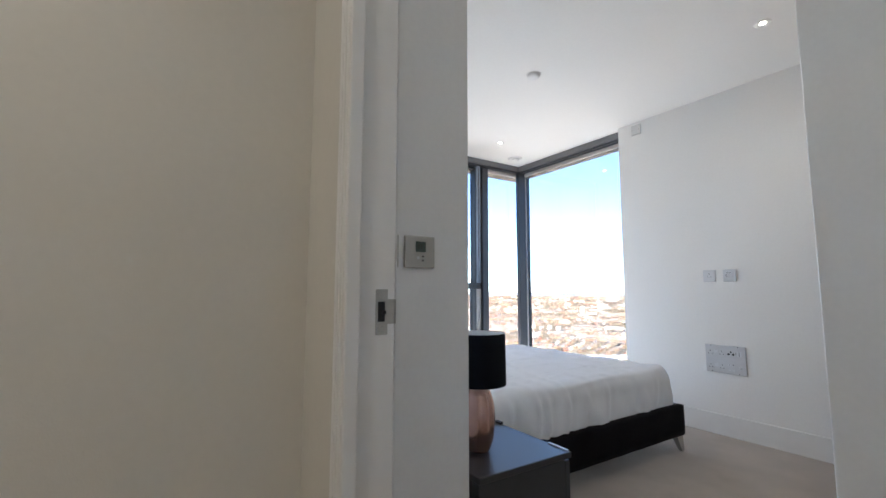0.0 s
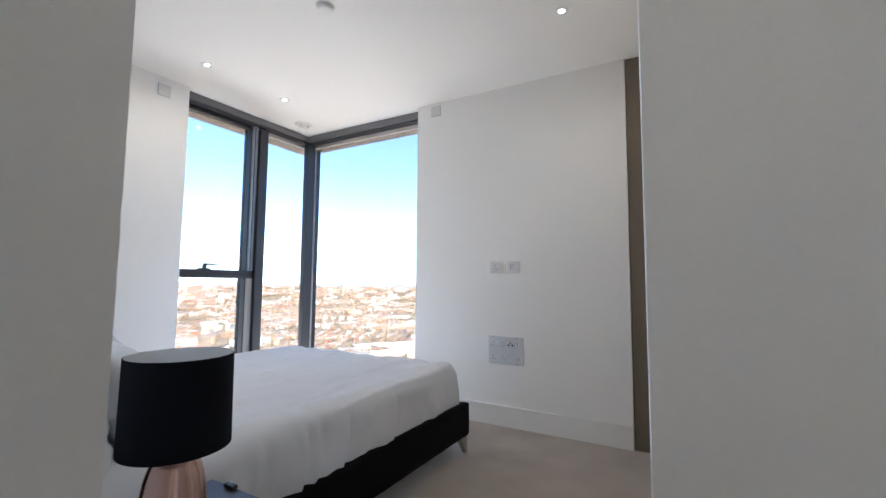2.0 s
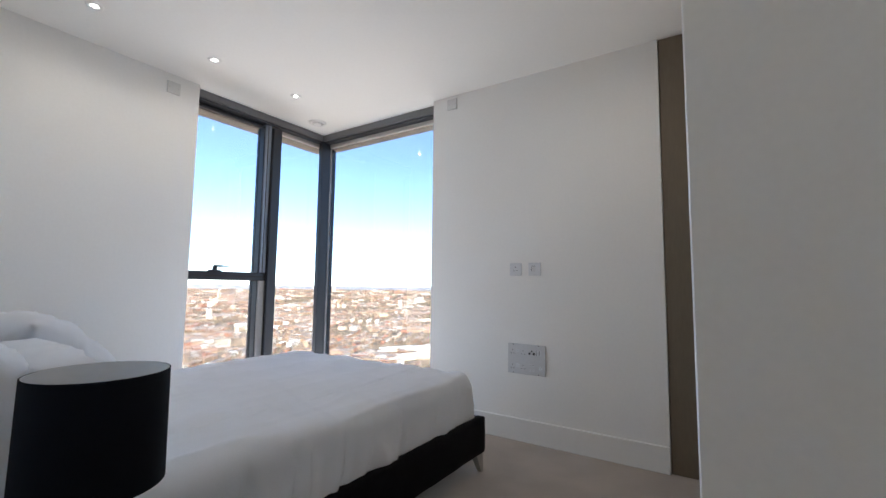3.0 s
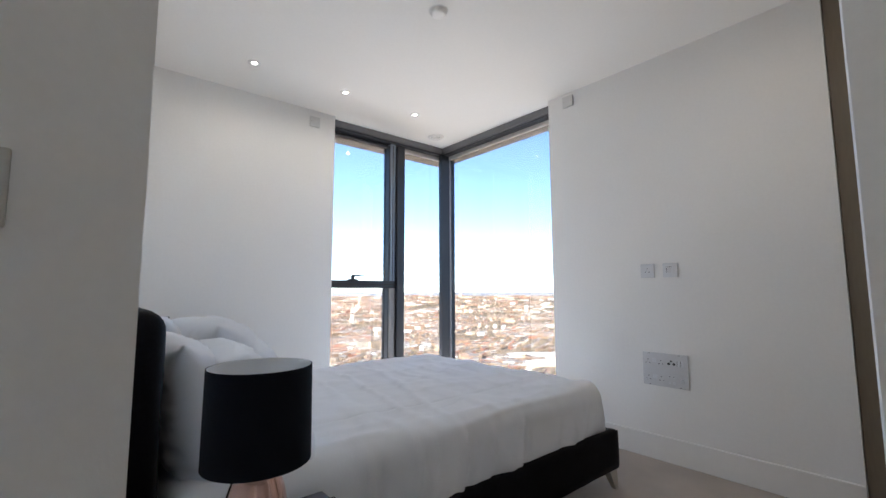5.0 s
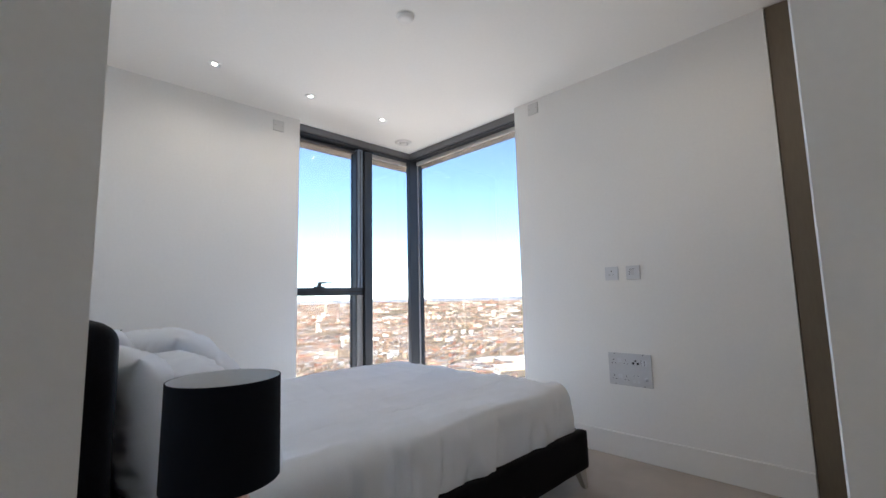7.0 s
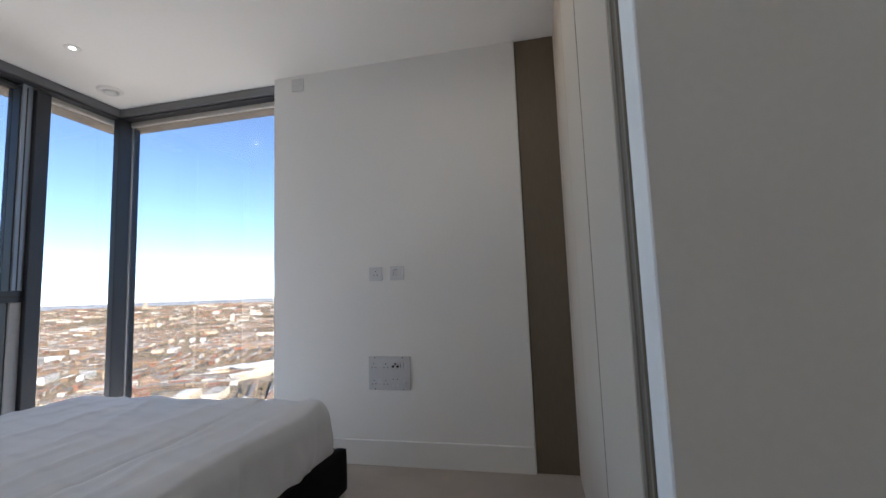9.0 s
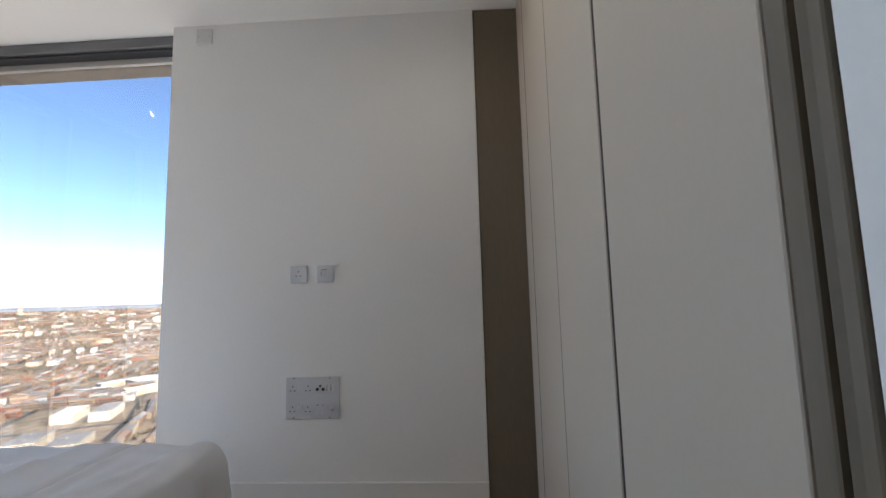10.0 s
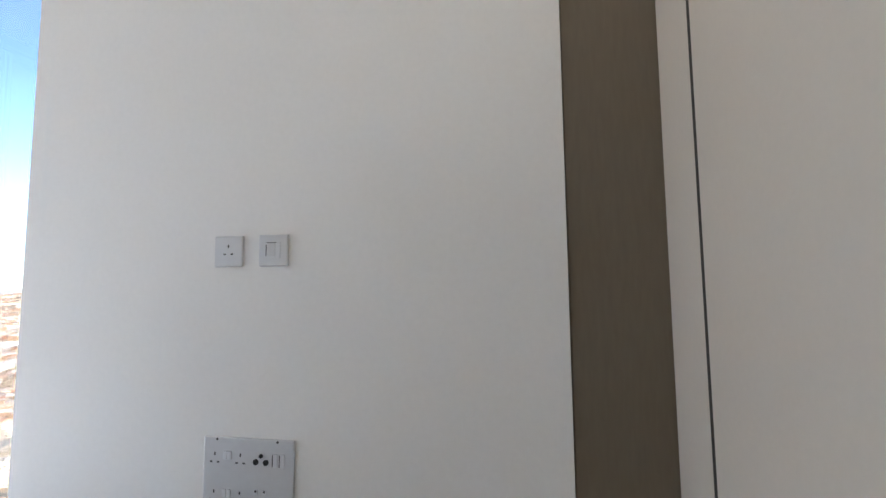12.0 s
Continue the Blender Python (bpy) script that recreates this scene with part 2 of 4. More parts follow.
baseboard("baseboard_tv", WIN_X1, TV_Y - 0.016, 0.957, TV_Y)
baseboard("baseboard_left", LEFT_X, HEAD_Y + 0.016, LEFT_X + 0.016, WIN_Y0)
baseboard("baseboard_head", LEFT_X, HEAD_Y, STUB_X, HEAD_Y + 0.016)
baseboard("baseboard_entry", STUB_X, 0.590, STUB_X + 0.016, HEAD_Y)
baseboard("baseboard_partition", 1.190, 1.747, 2.45, 1.763)
baseboard("baseboard_hall", 0.70, -2.0, 0.716, 0.462)


# door frame: lining, stop and stepped architraves, with the strike plate
def door_frame():
    ox, oy = 0.893, 0.512
    root = tagged(empty("door_1", ox, oy, 0), "white painted door frame with steel strike plate, door out of view", "door frame", kind="structure")
    for x0, x1 in ((0.0, 0.027), (0.837, 0.864)):
        part("jamb", box(x0, -0.051, 0, x1, 0.051, 2.10, 0.002, 1), SATIN, root)
    part("head_lining", box(0, -0.051, 2.10, 0.864, 0.051, 2.13, 0.002, 1), SATIN, root)
    for x0, x1 in ((0.027, 0.040), (0.824, 0.837)):
        part("door_stop", box(x0, -0.049, 0, x1, -0.022, 2.10, 0.003, 2), SATIN, root)
    for side, y0, y1 in ((-1, -0.054, -0.0505), (1, 0.051, 0.056)):
        for x0, x1 in ((0.000, 0.025), (0.839, 0.864)):
            bm = box(x0, y0, 0, x1, y1, 2.19, 0.004, 2)
            if side < 0:
                xm = x0 + 0.008
                box(xm, y0 - 0.003, 0, xm + 0.009, y1 - 0.001, 2.18, 0.004, 2, bm)
            part("architrave", bm, SATIN, root)
        part("architrave", box(0.020, y0, 2.115, 0.844, y1, 2.19, 0.004, 2), SATIN, root)
    # strike plate let into the jamb, with its lip towards the room
    f = 0.0275
    y0, y1 = 0.012, 0.035
    pl = bmesh.new()
    box(f - 0.002, y0, 0.94, f + 0.0012, y1, 0.963, bm=pl)
    box(f - 0.002, y0, 0.999, f + 0.0012, y1, 1.021, bm=pl)
    box(f - 0.002, y0, 0.963, f + 0.0012, y0 + 0.004, 0.999, bm=pl)
    box(f - 0.002, y1 - 0.005, 0.963, f + 0.0012, y1, 0.999, bm=pl)
    box(f - 0.002, y1, 0.959, f + 0.0012, 0.050, 1.003, bm=pl)
    box(f - 0.008, 0.048, 0.959, f + 0.0012, 0.0515, 1.003, bm=pl)
    strike = part("strike_plate", pl, STEEL, root, "brushed steel strike plate")
    part("latch_hole", box(f - 0.001, y0 + 0.004, 0.963, f + 0.0002, y1 - 0.005, 0.999), BLACKP, strike)
    part("latch_tongue", box(f - 0.001, y1 - 0.010, 0.976, f + 0.003, y1 - 0.003, 0.983, 0.001, 1), BLACKP, strike)
    for zz in (0.951, 1.01):
        m = Matrix.Translation((f + 0.001, (y0 + y1) / 2, zz)) @ Matrix.Rotation(radians(90), 4, "Y")
        part("screw", lathe([(0, 0.0016), (0.0035, 0.0014), (0.0044, 0)], 16, m=m), STEEL, strike)
    return root


door_frame()


# ---------------------------------------------------------------- the corner window
def window_left():
    root = tagged(empty("window_1", -2.06, WIN_Y0, 0), "tall dark aluminium window with an opening upper sash", "window", kind="structure")
    X = 2.06

    def bar(name, x0, y0, z0, x1, y1, z1, mat=FRAME, bev=0.004, parent=root, label=""):
        return part(name, box(x0 + X - 0.05, y0 - WIN_Y0 + 0.105, z0, x1 + X - 0.05, y1 - WIN_Y0 + 0.105, z1, bev, 1), mat, parent, label)
    bar("mullion", -2.17, 3.004, 0, -2.0, 3.088, 2.40)
    bar("transom", -2.13, 2.30, 1.040, -2.03, 3.004, 1.108)
    # thin dark strip on the transom face, drawn as a groove's shade
    bar("transom_groove_shade", -2.032, 2.32, 1.070, -2.0285, 3.0, 1.076, GAP_SHADE, 0)
    bar("side_frame", -2.17, 2.30, 0, -2.05, 2.36, 2.40)
    # stile in the colour that carries the reflected sky
    bar("sash_stile", -2.15, 2.945, 1.108, -2.030, 3.003, 2.42, SASHM)
    # likewise a dark strip for the shade of the sash groove
    bar("sash_groove_shade", -2.1, 2.966, 1.110, -2.0285, 2.973, 2.40, GAP_SHADE, 0)
    bar("sash_edge", -2.14, 2.936, 1.108, -2.040, 2.945, 2.40, FRAME, 0.001)
    # deep pale box over the mullion's side, its lit look set by colour
    bar("lit_lower_stile", -2.165, 2.940, 0.06, -2.030, 3.003, 1.040, STILE)
    bar("lower_edge", -2.14, 2.932, 0.06, -2.040, 2.940, 1.040, FRAME, 0.001)
    bar("sash_head", -2.12, 2.36, 2.385, -2.06, 2.936, 2.41)
    bar("head_frame", -2.15, 2.30, 2.40, -2.09, 3.004, 2.44, BEIGEF)
    bar("head_frame", -2.15, 3.088, 2.385, -2.07, 3.612, 2.44, BEIGEF)
    bar("bottom_frame", -2.17, 2.30, 0, -2.03, 3.540, 0.06)
    for y0, y1, z0, z1 in ((2.36, 2.936, 1.108, 2.385), (2.36, 2.932, 0.06, 1.040), (3.088, 3.612, 0.06, 2.385)):
        g = bar("pane", -2.105, y0, z0, -2.099, y1, z1, GLASS, 0)
        g.visible_shadow = False
    # lever handle on the transom
    h = bmesh.new()
    hx, hy = -0.05, 0.045 - WIN_Y0
    for x0, y0, z0, x1, y1, z1, bv in ((0.012, 2.575, 1.108, 0.048, 2.665, 1.119, 0.003), (0.014, 2.608, 1.119, 0.045, 2.636, 1.146, 0.005),
                                       (0.018, 2.612, 1.142, 0.040, 2.685, 1.158, 0.006), (0.020, 2.675, 1.145, 0.038, 2.740, 1.155, 0.004)):
        box(x0 + hx, y0 + hy, z0, x1 + hx, y1 + hy, z1, bv, 2, h)
    part("handle", h, FRAME, root, "dark metal lever handle", True)
    return root


def window_right():
    root = tagged(empty("window_2", WIN_X1, 3.68, 0), "tall fixed dark aluminium corner window", "window", kind="structure")

    def bar(name, x0, y0, z0, x1, y1, z1, mat=FRAME, bev=0.004, label=""):
        return part(name, box(x0 - WIN_X1, y0 - 3.65, z0, x1 - WIN_X1, y1 - 3.65, z1, bev, 1), mat, root, label)
    bar("corner_post", -2.09, 3.615, 0, -2.036, 3.72, 2.43)
    bar("post_cover", -2.16, 3.72, 0, -2.045, 3.80, 2.43, FRAME)
    bar("glazing_bead", -2.045, 3.722, 0.06, -2.034, 3.745, 2.385, STILE)
    bar("head_frame", -2.05, 3.71, 2.385, WIN_X1 + 0.1, 3.80, 2.44, BEIGEF)
    bar("bottom_frame", -2.05, 3.66, 0, WIN_X1 + 0.1, 3.80, 0.06)
    g = bar("pane", -2.033, 3.732, 0.06, WIN_X1 + 0.1, 3.738, 2.385, GLASS, 0)
    g.visible_shadow = False
    return root


window_left()
window_right()


def blind_box(name, x0, y0, x1, y1):
    root = tagged(empty(name, x0, y0, 2.42), "dark grey recessed roller blind box over the window", "blind box", group="blind boxes")
    part("casing", box(0, 0, 0.018, x1 - x0, y1 - y0, 0.0795, 0.006, 2), PELMET, root)
    part("bottom_bar", box(0.012, 0.012, 0, x1 - x0 - 0.012 if x1 - x0 > 0.3 else x1 - x0, y1 - y0, 0.016, 0.003, 1), FRAME, root)
    return root


blind_box("blind_box", -2.20, WIN_Y0 - 0.06, -2.055, 3.663)
blind_box("blind_box", -2.20, 3.665, WIN_X1 + 0.05, 3.84)
# outer slab edge that closes the corner above the glass
structure("wall_over_window", box(-2.40, 2.27, 2.42, -2.21, 3.95, CEIL), BEIGEF, "pale slab edge over the window", "wall")
structure("wall_over_window_2", box(-2.21, 3.845, 2.42, WIN_X1 + 0.1, 3.95, CEIL), BEIGEF, "pale slab edge over the window", "wall")
structure("sill_floor", box(-2.40, 2.27, -0.2, -2.0, 3.95, -0.002), FRAME, "dark floor edge under the window", "floor")
structure("sill_floor_2", box(-2.0, 3.75, -0.2, WIN_X1 + 0.1, 3.95, -0.002), FRAME, "dark floor edge under the window", "floor")


# ---------------------------------------------------------------- wardrobe
def wardrobe():
    oy = 1.851
    root = tagged(empty("wardrobe", WARD_X, oy, 0), "full-height cream lacquered wardrobe with three plain doors", "wardrobe")

    def panel(name, y0, y1, z0, z1, x0, x1, mat, bev=0.002, label=""):
        return part(name, box(x0 - WARD_X, y0 - oy, z0, x1 - WARD_X, y1 - oy, z1, bev, 1), mat, root, label)
    panel("carcass", 1.870, 3.60, 0.0, 2.46, WARD_X + 0.030, 1.78, GAP_SHADE)
    panel("side_post", 1.8945, 1.923, 0, 2.495, WARD_X + 0.001, WARD_X + 0.026, TAUPE, label="taupe side post")
    panel("side_post", 1.8765, 1.891, 0, 2.495, WARD_X + 0.002, WARD_X + 0.026, POST, 0.007, label="paler rounded edge strip")
    panel("side_post", 1.8595, 1.8765, 0, 2.495, WARD_X + 0.004, WARD_X + 0.026, TAUPE, label="taupe side post")
    for y0, y1 in ((1.926, 2.415), (2.435, 2.9345), (2.940, 3.413)):
        d = panel("door", y0, y1, 0.02, 2.492, WARD_X, WARD_X + 0.022, DOORF)
        if y0 == 2.435:
            part("finger_pull", box(0.004, y0 - oy - 0.006, 0.02, 0.020, y0 - oy - 0.002, 2.492), DOORF, d)
    # dark strips fill the gaps between the fronts, in place of their shade
    for y0, y1 in ((2.415, 2.427), (2.9345, 2.940), (3.413, 3.426)):
        panel("gap_shade", y0, y1, 0.02, 2.49, WARD_X + 0.0006, WARD_X + 0.022, GAP_SHADE, 0, "dark strip standing in for the shade in a gap")
    for y0, y1 in ((1.8572, 1.8595), (1.891, 1.8945)):
        panel("gap_shade", y0, y1, 0.02, 2.49, WARD_X + 0.012, WARD_X + 0.022, GAP_SHADE, 0, "dark strip standing in for the shade in a gap")
    panel("filler_strip", 3.426, TV_Y + 0.006, 0, 2.495, WARD_X + 0.001, WARD_X + 0.022, DOORF)
    panel("plinth", 1.926, 3.60, 0, 0.018, WARD_X + 0.012, WARD_X + 0.022, DOORF)
    panel("end_panel", TV_Y + 0.008, TV_Y + 0.03, 0, 2.498, 0.958, 1.25, TAUPE, label="taupe end panel between wall and wardrobe")
    return root


wardrobe()


# ---------------------------------------------------------------- bed
def rounded_block(cx, cy, cz, sx, sy, sz, r, step, bump):
    """A closed soft block: a fine grid pushed onto a rounded box, then along its normal by bump(p, n)."""
    bm = bmesh.new()
    cache = {}

    def vert(p):
        key = tuple(round(c, 5) for c in p)
        if key not in cache:
            q = Vector([max(-h + r, min(h - r, c)) for c, h in zip(p, (sx / 2, sy / 2, sz / 2))])
            n = (Vector(p) - q)
            n = n.normalized() if n.length > 1e-9 else Vector((0, 0, 1))
            w = q + n * r
            w += n * bump(Vector((cx, cy, cz)) + w, n)
            cache[key] = bm.verts.new(w)
        return cache[key]
    nx, ny, nz = (max(2, round(s / step)) for s in (sx, sy, sz))
    for (n1, n2, fn) in ((nx, ny, lambda a, b, s: ((a - .5) * sx, (b - .5) * sy, s * sz / 2)),
                         (nx, nz, lambda a, b, s: ((a - .5) * sx, s * sy / 2, (b - .5) * sz)),
                         (ny, nz, lambda a, b, s: (s * sx / 2, (a - .5) * sy, (b - .5) * sz))):
        for s in (-1, 1):
            for i in range(n1):
                for j in range(n2):
                    bm.faces.new([vert(fn(a / n1, b / n2, s)) for a, b in ((i, j), (i + 1, j), (i + 1, j + 1), (i, j + 1))])
    return bm


BED_X0, BED_X1, BED_Y0, BED_Y1 = -1.46, 0.095, 1.03, 3.066


def bed():
    root = tagged(empty("bed", -0.70, 2.1, 0), "double bed with black upholstered frame and metal feet", "bed")
    ox, oy = -0.70, 2.1

    def weave(p, n):
        return 0.002 * noise.noise(p * 9)
    for name, b in (("side_rail", (BED_X1 - 0.06, BED_Y0, BED_X1, BED_Y1)), ("side_rail", (BED_X0, BED_Y0, BED_X0 + 0.06, BED_Y1)),
                    ("foot_rail", (BED_X0 + 0.06, BED_Y1 - 0.06, BED_X1 - 0.06, BED_Y1 - 0.001))):
        c = ((b[0] + b[2]) / 2, (b[1] + b[3]) / 2, 0.196)
        o = part(name, rounded_block(*c, b[2] - b[0], b[3] - b[1], 0.192, 0.012, 0.03, weave), UPHOL, root, smooth=True)
        o.location = (c[0] - ox, c[1] - oy, c[2])
    c = ((BED_X0 + BED_X1) / 2, 0.9925, 0.535)
    o = part("headboard", rounded_block(*c, BED_X1 - BED_X0 + 0.02, 0.104, 0.87, 0.048, 0.02, lambda p, n: 0.004 * noise.noise(p * 6)), UPHOL, root, smooth=True)
    o.location = (c[0] - ox, c[1] - oy, c[2])
    part("slat_base", box(BED_X0 + 0.06 - ox, BED_Y0 - oy, 0.16, BED_X1 - 0.06 - ox, BED_Y1 - 0.06 - oy, 0.20), UPHOL, root)
    for sx, sy in ((1, 1), (-1, 1), (1, -1), (-1, -1)):
        x = (BED_X1 - 0.022 if sx > 0 else BED_X0 + 0.022) - ox
        y = (BED_Y1 - 0.030 if sy > 0 else BED_Y0 + 0.06) - oy
        bm = bmesh.new()
        tp = [bm.verts.new((x + a, y + b - sy * 0.035, 0.102)) for a, b in ((-0.02, -0.035), (0.02, -0.035), (0.02, 0.03), (-0.02, 0.03))]
        bt = [bm.verts.new((x + a, y + b + sy * 0.005, 0.0)) for a, b in ((-0.012, -0.010), (0.012, -0.010), (0.012, 0.012), (-0.012, 0.012))]
        bm.faces.new(tp)
        bm.faces.new(bt[::-1])
        for i in range(4):
            bm.faces.new((tp[i], tp[(i + 1) % 4], bt[(i + 1) % 4], bt[i]))
        part("leg", bm, STEEL, root, "tapered brushed metal foot")
    m = part("mattress", rounded_block(0, 0, 0, 1.40, 1.90, 0.22, 0.05, 0.08, lambda p, n: 0), LINEN, root, smooth=True)
    m.location = ((BED_X0 + BED_X1) / 2 - ox, 2.03 - oy, 0.325)
    return root


bed()


def duvet_bump(p, n):
    up = max(0.0, n.z)
    side = 1 - abs(n.z)
    d = 0.010 * noise.noise(Vector((p.x * 2.1, p.y * 2.3, 3.1))) * up
    d += 0.0045 * noise.noise(Vector((p.x * 6, p.y * 7, 1.0)))
    d += 0.006 * up * noise.noise(Vector((p.x * 8.0, p.y * 1.6 + p.x, 7.7)))
    # lengthwise crease pressed into the top
    d -= 0.020 * up * math.exp(-((p.x + 0.27 + 0.02 * math.sin(p.y * 5)) / 0.014) ** 2)
    d += 0.009 * up * math.exp(-((p.x + 0.235 + 0.02 * math.sin(p.y * 5)) / 0.02) ** 2)
    d += 0.006 * up * math.exp(-((p.x + 0.045 + 0.008 * math.sin(p.y * 7)) / 0.010) ** 2)
    # creases left by folding, and pull lines across the top
    rg = 1 - 2 * abs(noise.noise(Vector((p.x * 1.6 + 0.5 * p.y, p.y * 5.5, 2.2))))
    d += 0.006 * up * max(0.0, rg - 0.6) / 0.4
    rg = 1 - 2 * abs(noise.noise(Vector((p.x * 6.5, p.y * 1.3 - 0.7 * p.x, 8.8))))
    d += 0.009 * up * max(0.0, rg - 0.65) / 0.35
    d += 0.003 * up * noise.noise(Vector((p.x * 4 + p.y * 3, p.y * 19, 6.1))) * (0.4 + 0.6 * min(1, max(0, p.y - 1.9)))
    # folds that hang down the sides, slanting
    t = p.y + 0.45 * (p.z - 0.4) + 0.05 * noise.noise(Vector((p.y * 2, p.z * 4, 0)))
    w = 0.5 + 0.5 * noise.noise(Vector((p.y * 1.1, 5.5, 0)))
    fade = max(0.0, min(1.0, (0.50 - p.z) / 0.16))
    d += side * fade * max(0.0, w - 0.35) * (0.020 * math.sin(t * 15) + 0.008 * math.sin(t * 37 + 1.3))
    low = max(0.0, min(1.0, (0.42 - p.z) / 0.14))
    rg = 1 - 2 * abs(noise.noise(Vector((t * 4.2, p.z * 1.2, 4.4))))
    d += side * fade * 0.016 * max(0.0, rg - 0.35) / 0.65
    d += side * low * (0.014 + 0.018 * noise.noise(Vector((p.y * 4, p.x * 4, 9))))
    # sharper pleats where the cloth is pulled, curving down the side
    k = p.y + 0.55 * (0.46 - p.z) * (0.46 - p.z) / 0.2 - 0.10 * (0.46 - p.z)
    for at, deep in ((1.62, 0.8), (1.80, 1.0), (1.87, 0.7), (2.02, 1.0), (2.17, 0.5), (2.36, 0.7), (2.84, 0.4)):
        d += side * deep * (0.019 * math.exp(-((k - at) / 0.016) ** 2) - 0.019 * math.exp(-((k - at - 0.032) / 0.018) ** 2)) * min(1, max(0, (0.52 - p.z) / 0.08))
    # one tucked pinch near the foot
    q = Vector((0, p.y - 2.63, p.z - 0.33))
    d -= side * 0.03 * math.exp(-(q.y / 0.035) ** 2 - (q.z / 0.06) ** 2)
    d += side * 0.02 * math.exp(-((q.y - 0.06) / 0.04) ** 2 - (q.z / 0.08) ** 2)
    return d


def duvet():
    c = (-0.698, 2.052, 0.394)
    bm = rounded_block(*c, 1.490, 1.975, 0.262, 0.085, 0.0150, duvet_bump)
    r, hx, hy, hz = 0.085, 1.490 / 2, 1.975 / 2, 0.262 / 2
    for v in bm.verts:                       # the cloth hangs straight, with no undercut at the hem
        d = min(0.93, max(0.0, -v.co.z - (hz - r)) / r)
        k = r * (1 - math.sqrt(1 - d * d))
        if v.co.x > hx - r:
            v.co.x += k
        if v.co.y > hy - r:
            v.co.y += k
    for v in bm.verts:                       # hem hangs lower away from the foot
        y, z = v.co.y + c[1], v.co.z + c[2]
        k = max(0.0, min(1.0, (2.95 - y) / 0.7)) * max(0.0, min(1.0, (0.40 - z) / 0.13))
        v.co.z -= 0.040 * k * (0.85 + 0.3 * noise.noise(Vector((y * 5, 0, 3))))
        if v.co.x > 0.6:
            v.co.x += 0.012 * k
    ob = part("duvet", bm, LINEN, None, "", True)
    ob.location = c
    return tagged(ob, "white cotton duvet spread smoothly over the bed, hanging in soft folds", "duvet")


duvet()


def pillow(x, y, z, rx, rz, seed, w=0.68, h=0.44, t=0.17, ry=0):
    bm = bmesh.new()
    nu, nv = 46, 32
    for s in (1, -1):
        grid = []
        for j in range(nv + 1):
            row = []
            for i in range(nu + 1):
                u, v = 2 * i / nu - 1, 2 * j / nv - 1
                e = (1 - abs(u) ** 3.2) * (1 - abs(v) ** 3.2)
                th = t / 2 * max(0.0, e) ** 0.55
                k = 1 - 0.07 * (1 - v * v) * abs(u) ** 4
                kv = 1 - 0.09 * (1 - u * u) * abs(v) ** 4
                th *= 1 + 0.22 * noise.noise(Vector((u * 2 + seed, v * 2, s)))
                th += (0.012 * noise.noise(Vector((u * 5, v * 5 + seed, s * 2))) + 0.011 * (1 - 2 * abs(noise.noise(Vector((u * 3 + v * 2, v * 5 + seed, s)))))) * min(1, e * 3)
                row.append(bm.verts.new((u * w / 2 * k, v * h / 2 * kv, s * th)))
            grid.append(row)
        for j in range(nv):
            for i in range(nu):
                bm.faces.new((grid[j][i], grid[j][i + 1], grid[j + 1][i + 1], grid[j + 1][i]))
    bmesh.ops.remove_doubles(bm, verts=bm.verts, dist=0.0008)
    ob = part("pillow", bm, LINEN, None, "", True)
    ob.matrix_world = pose(x, y, z, rx, ry, rz)
    return tagged(ob, "plump white cotton pillow leaning on the headboard", "pillow", group="pillows on the bed")


pillow(-0.33, 1.145, 0.675, 105, 0, 1.0, h=0.42, t=0.19)
pillow(-0.34, 1.345, 0.655, 130, -5, 2.7, t=0.20)
pillow(-1.10, 1.165, 0.715, 107, 2, 4.2, h=0.42)
pillow(-1.00, 1.430, 0.725, 138, 7, 6.1, t=0.19)


# ---------------------------------------------------------------- bedside tables and lamps
def bedside_table(x, y):
    root = tagged(empty("bedside_table", x, y, 0), "black lacquered bedside table with two drawers beside the bed", "bedside table", group="bedside tables")
    w, d, h = 0.475, 0.40, 0.459
    part("top", box(-w / 2, -d / 2, h - 0.022, w / 2, d / 2 + 0.006, h, 0.004, 2), NAVY, root)
    part("body", box(-w / 2 + 0.004, -d / 2, 0.06, w / 2 - 0.004, d / 2 - 0.022, h - 0.023, 0.002, 1), NAVY, root)
    for z0, z1 in ((0.068, 0.245), (0.253, 0.430)):
        dr = part("drawer", box(-w / 2 + 0.006, d / 2 - 0.021, z0, w / 2 - 0.006, d / 2 + 0.004, z1, 0.003, 1), NAVY, root)
        part("pull", box(-0.06, d / 2 + 0.004, z1 - 0.018, 0.06, d / 2 + 0.016, z1 - 0.008, 0.002, 1), CHROME, dr, "slim chrome pull")
    # added bright strip that imitates the glint along the top's bevelled edge
    part("top_piece", box(0.135, d / 2 - 0.006, h + 0.0002, 0.225, d / 2 + 0.007, h + 0.0030, 0.0006, 1), STEEL, root, "short steel strip standing in for the glint on the bevelled edge")
    part("top_piece", box(-0.165, d / 2 - 0.010, h + 0.0002, -0.125, d / 2 + 0.007, h + 0.010, 0.002, 1), BLACKP, root, "small black stop block")
    for sx in (-1, 1):
        for sy in (-1, 1):
            part("foot", box(sx * (w / 2 - 0.05) - 0.015, sy * (d / 2 - 0.05) - 0.015, 0, sx * (w / 2 - 0.05) + 0.015, sy * (d / 2 - 0.05) + 0.015, 0.06, 0.002, 1), NAVY, root)
    return root


near_table = bedside_table(0.332, 1.226)
copy_thing(near_table, pose(-1.72, 1.214, 0))


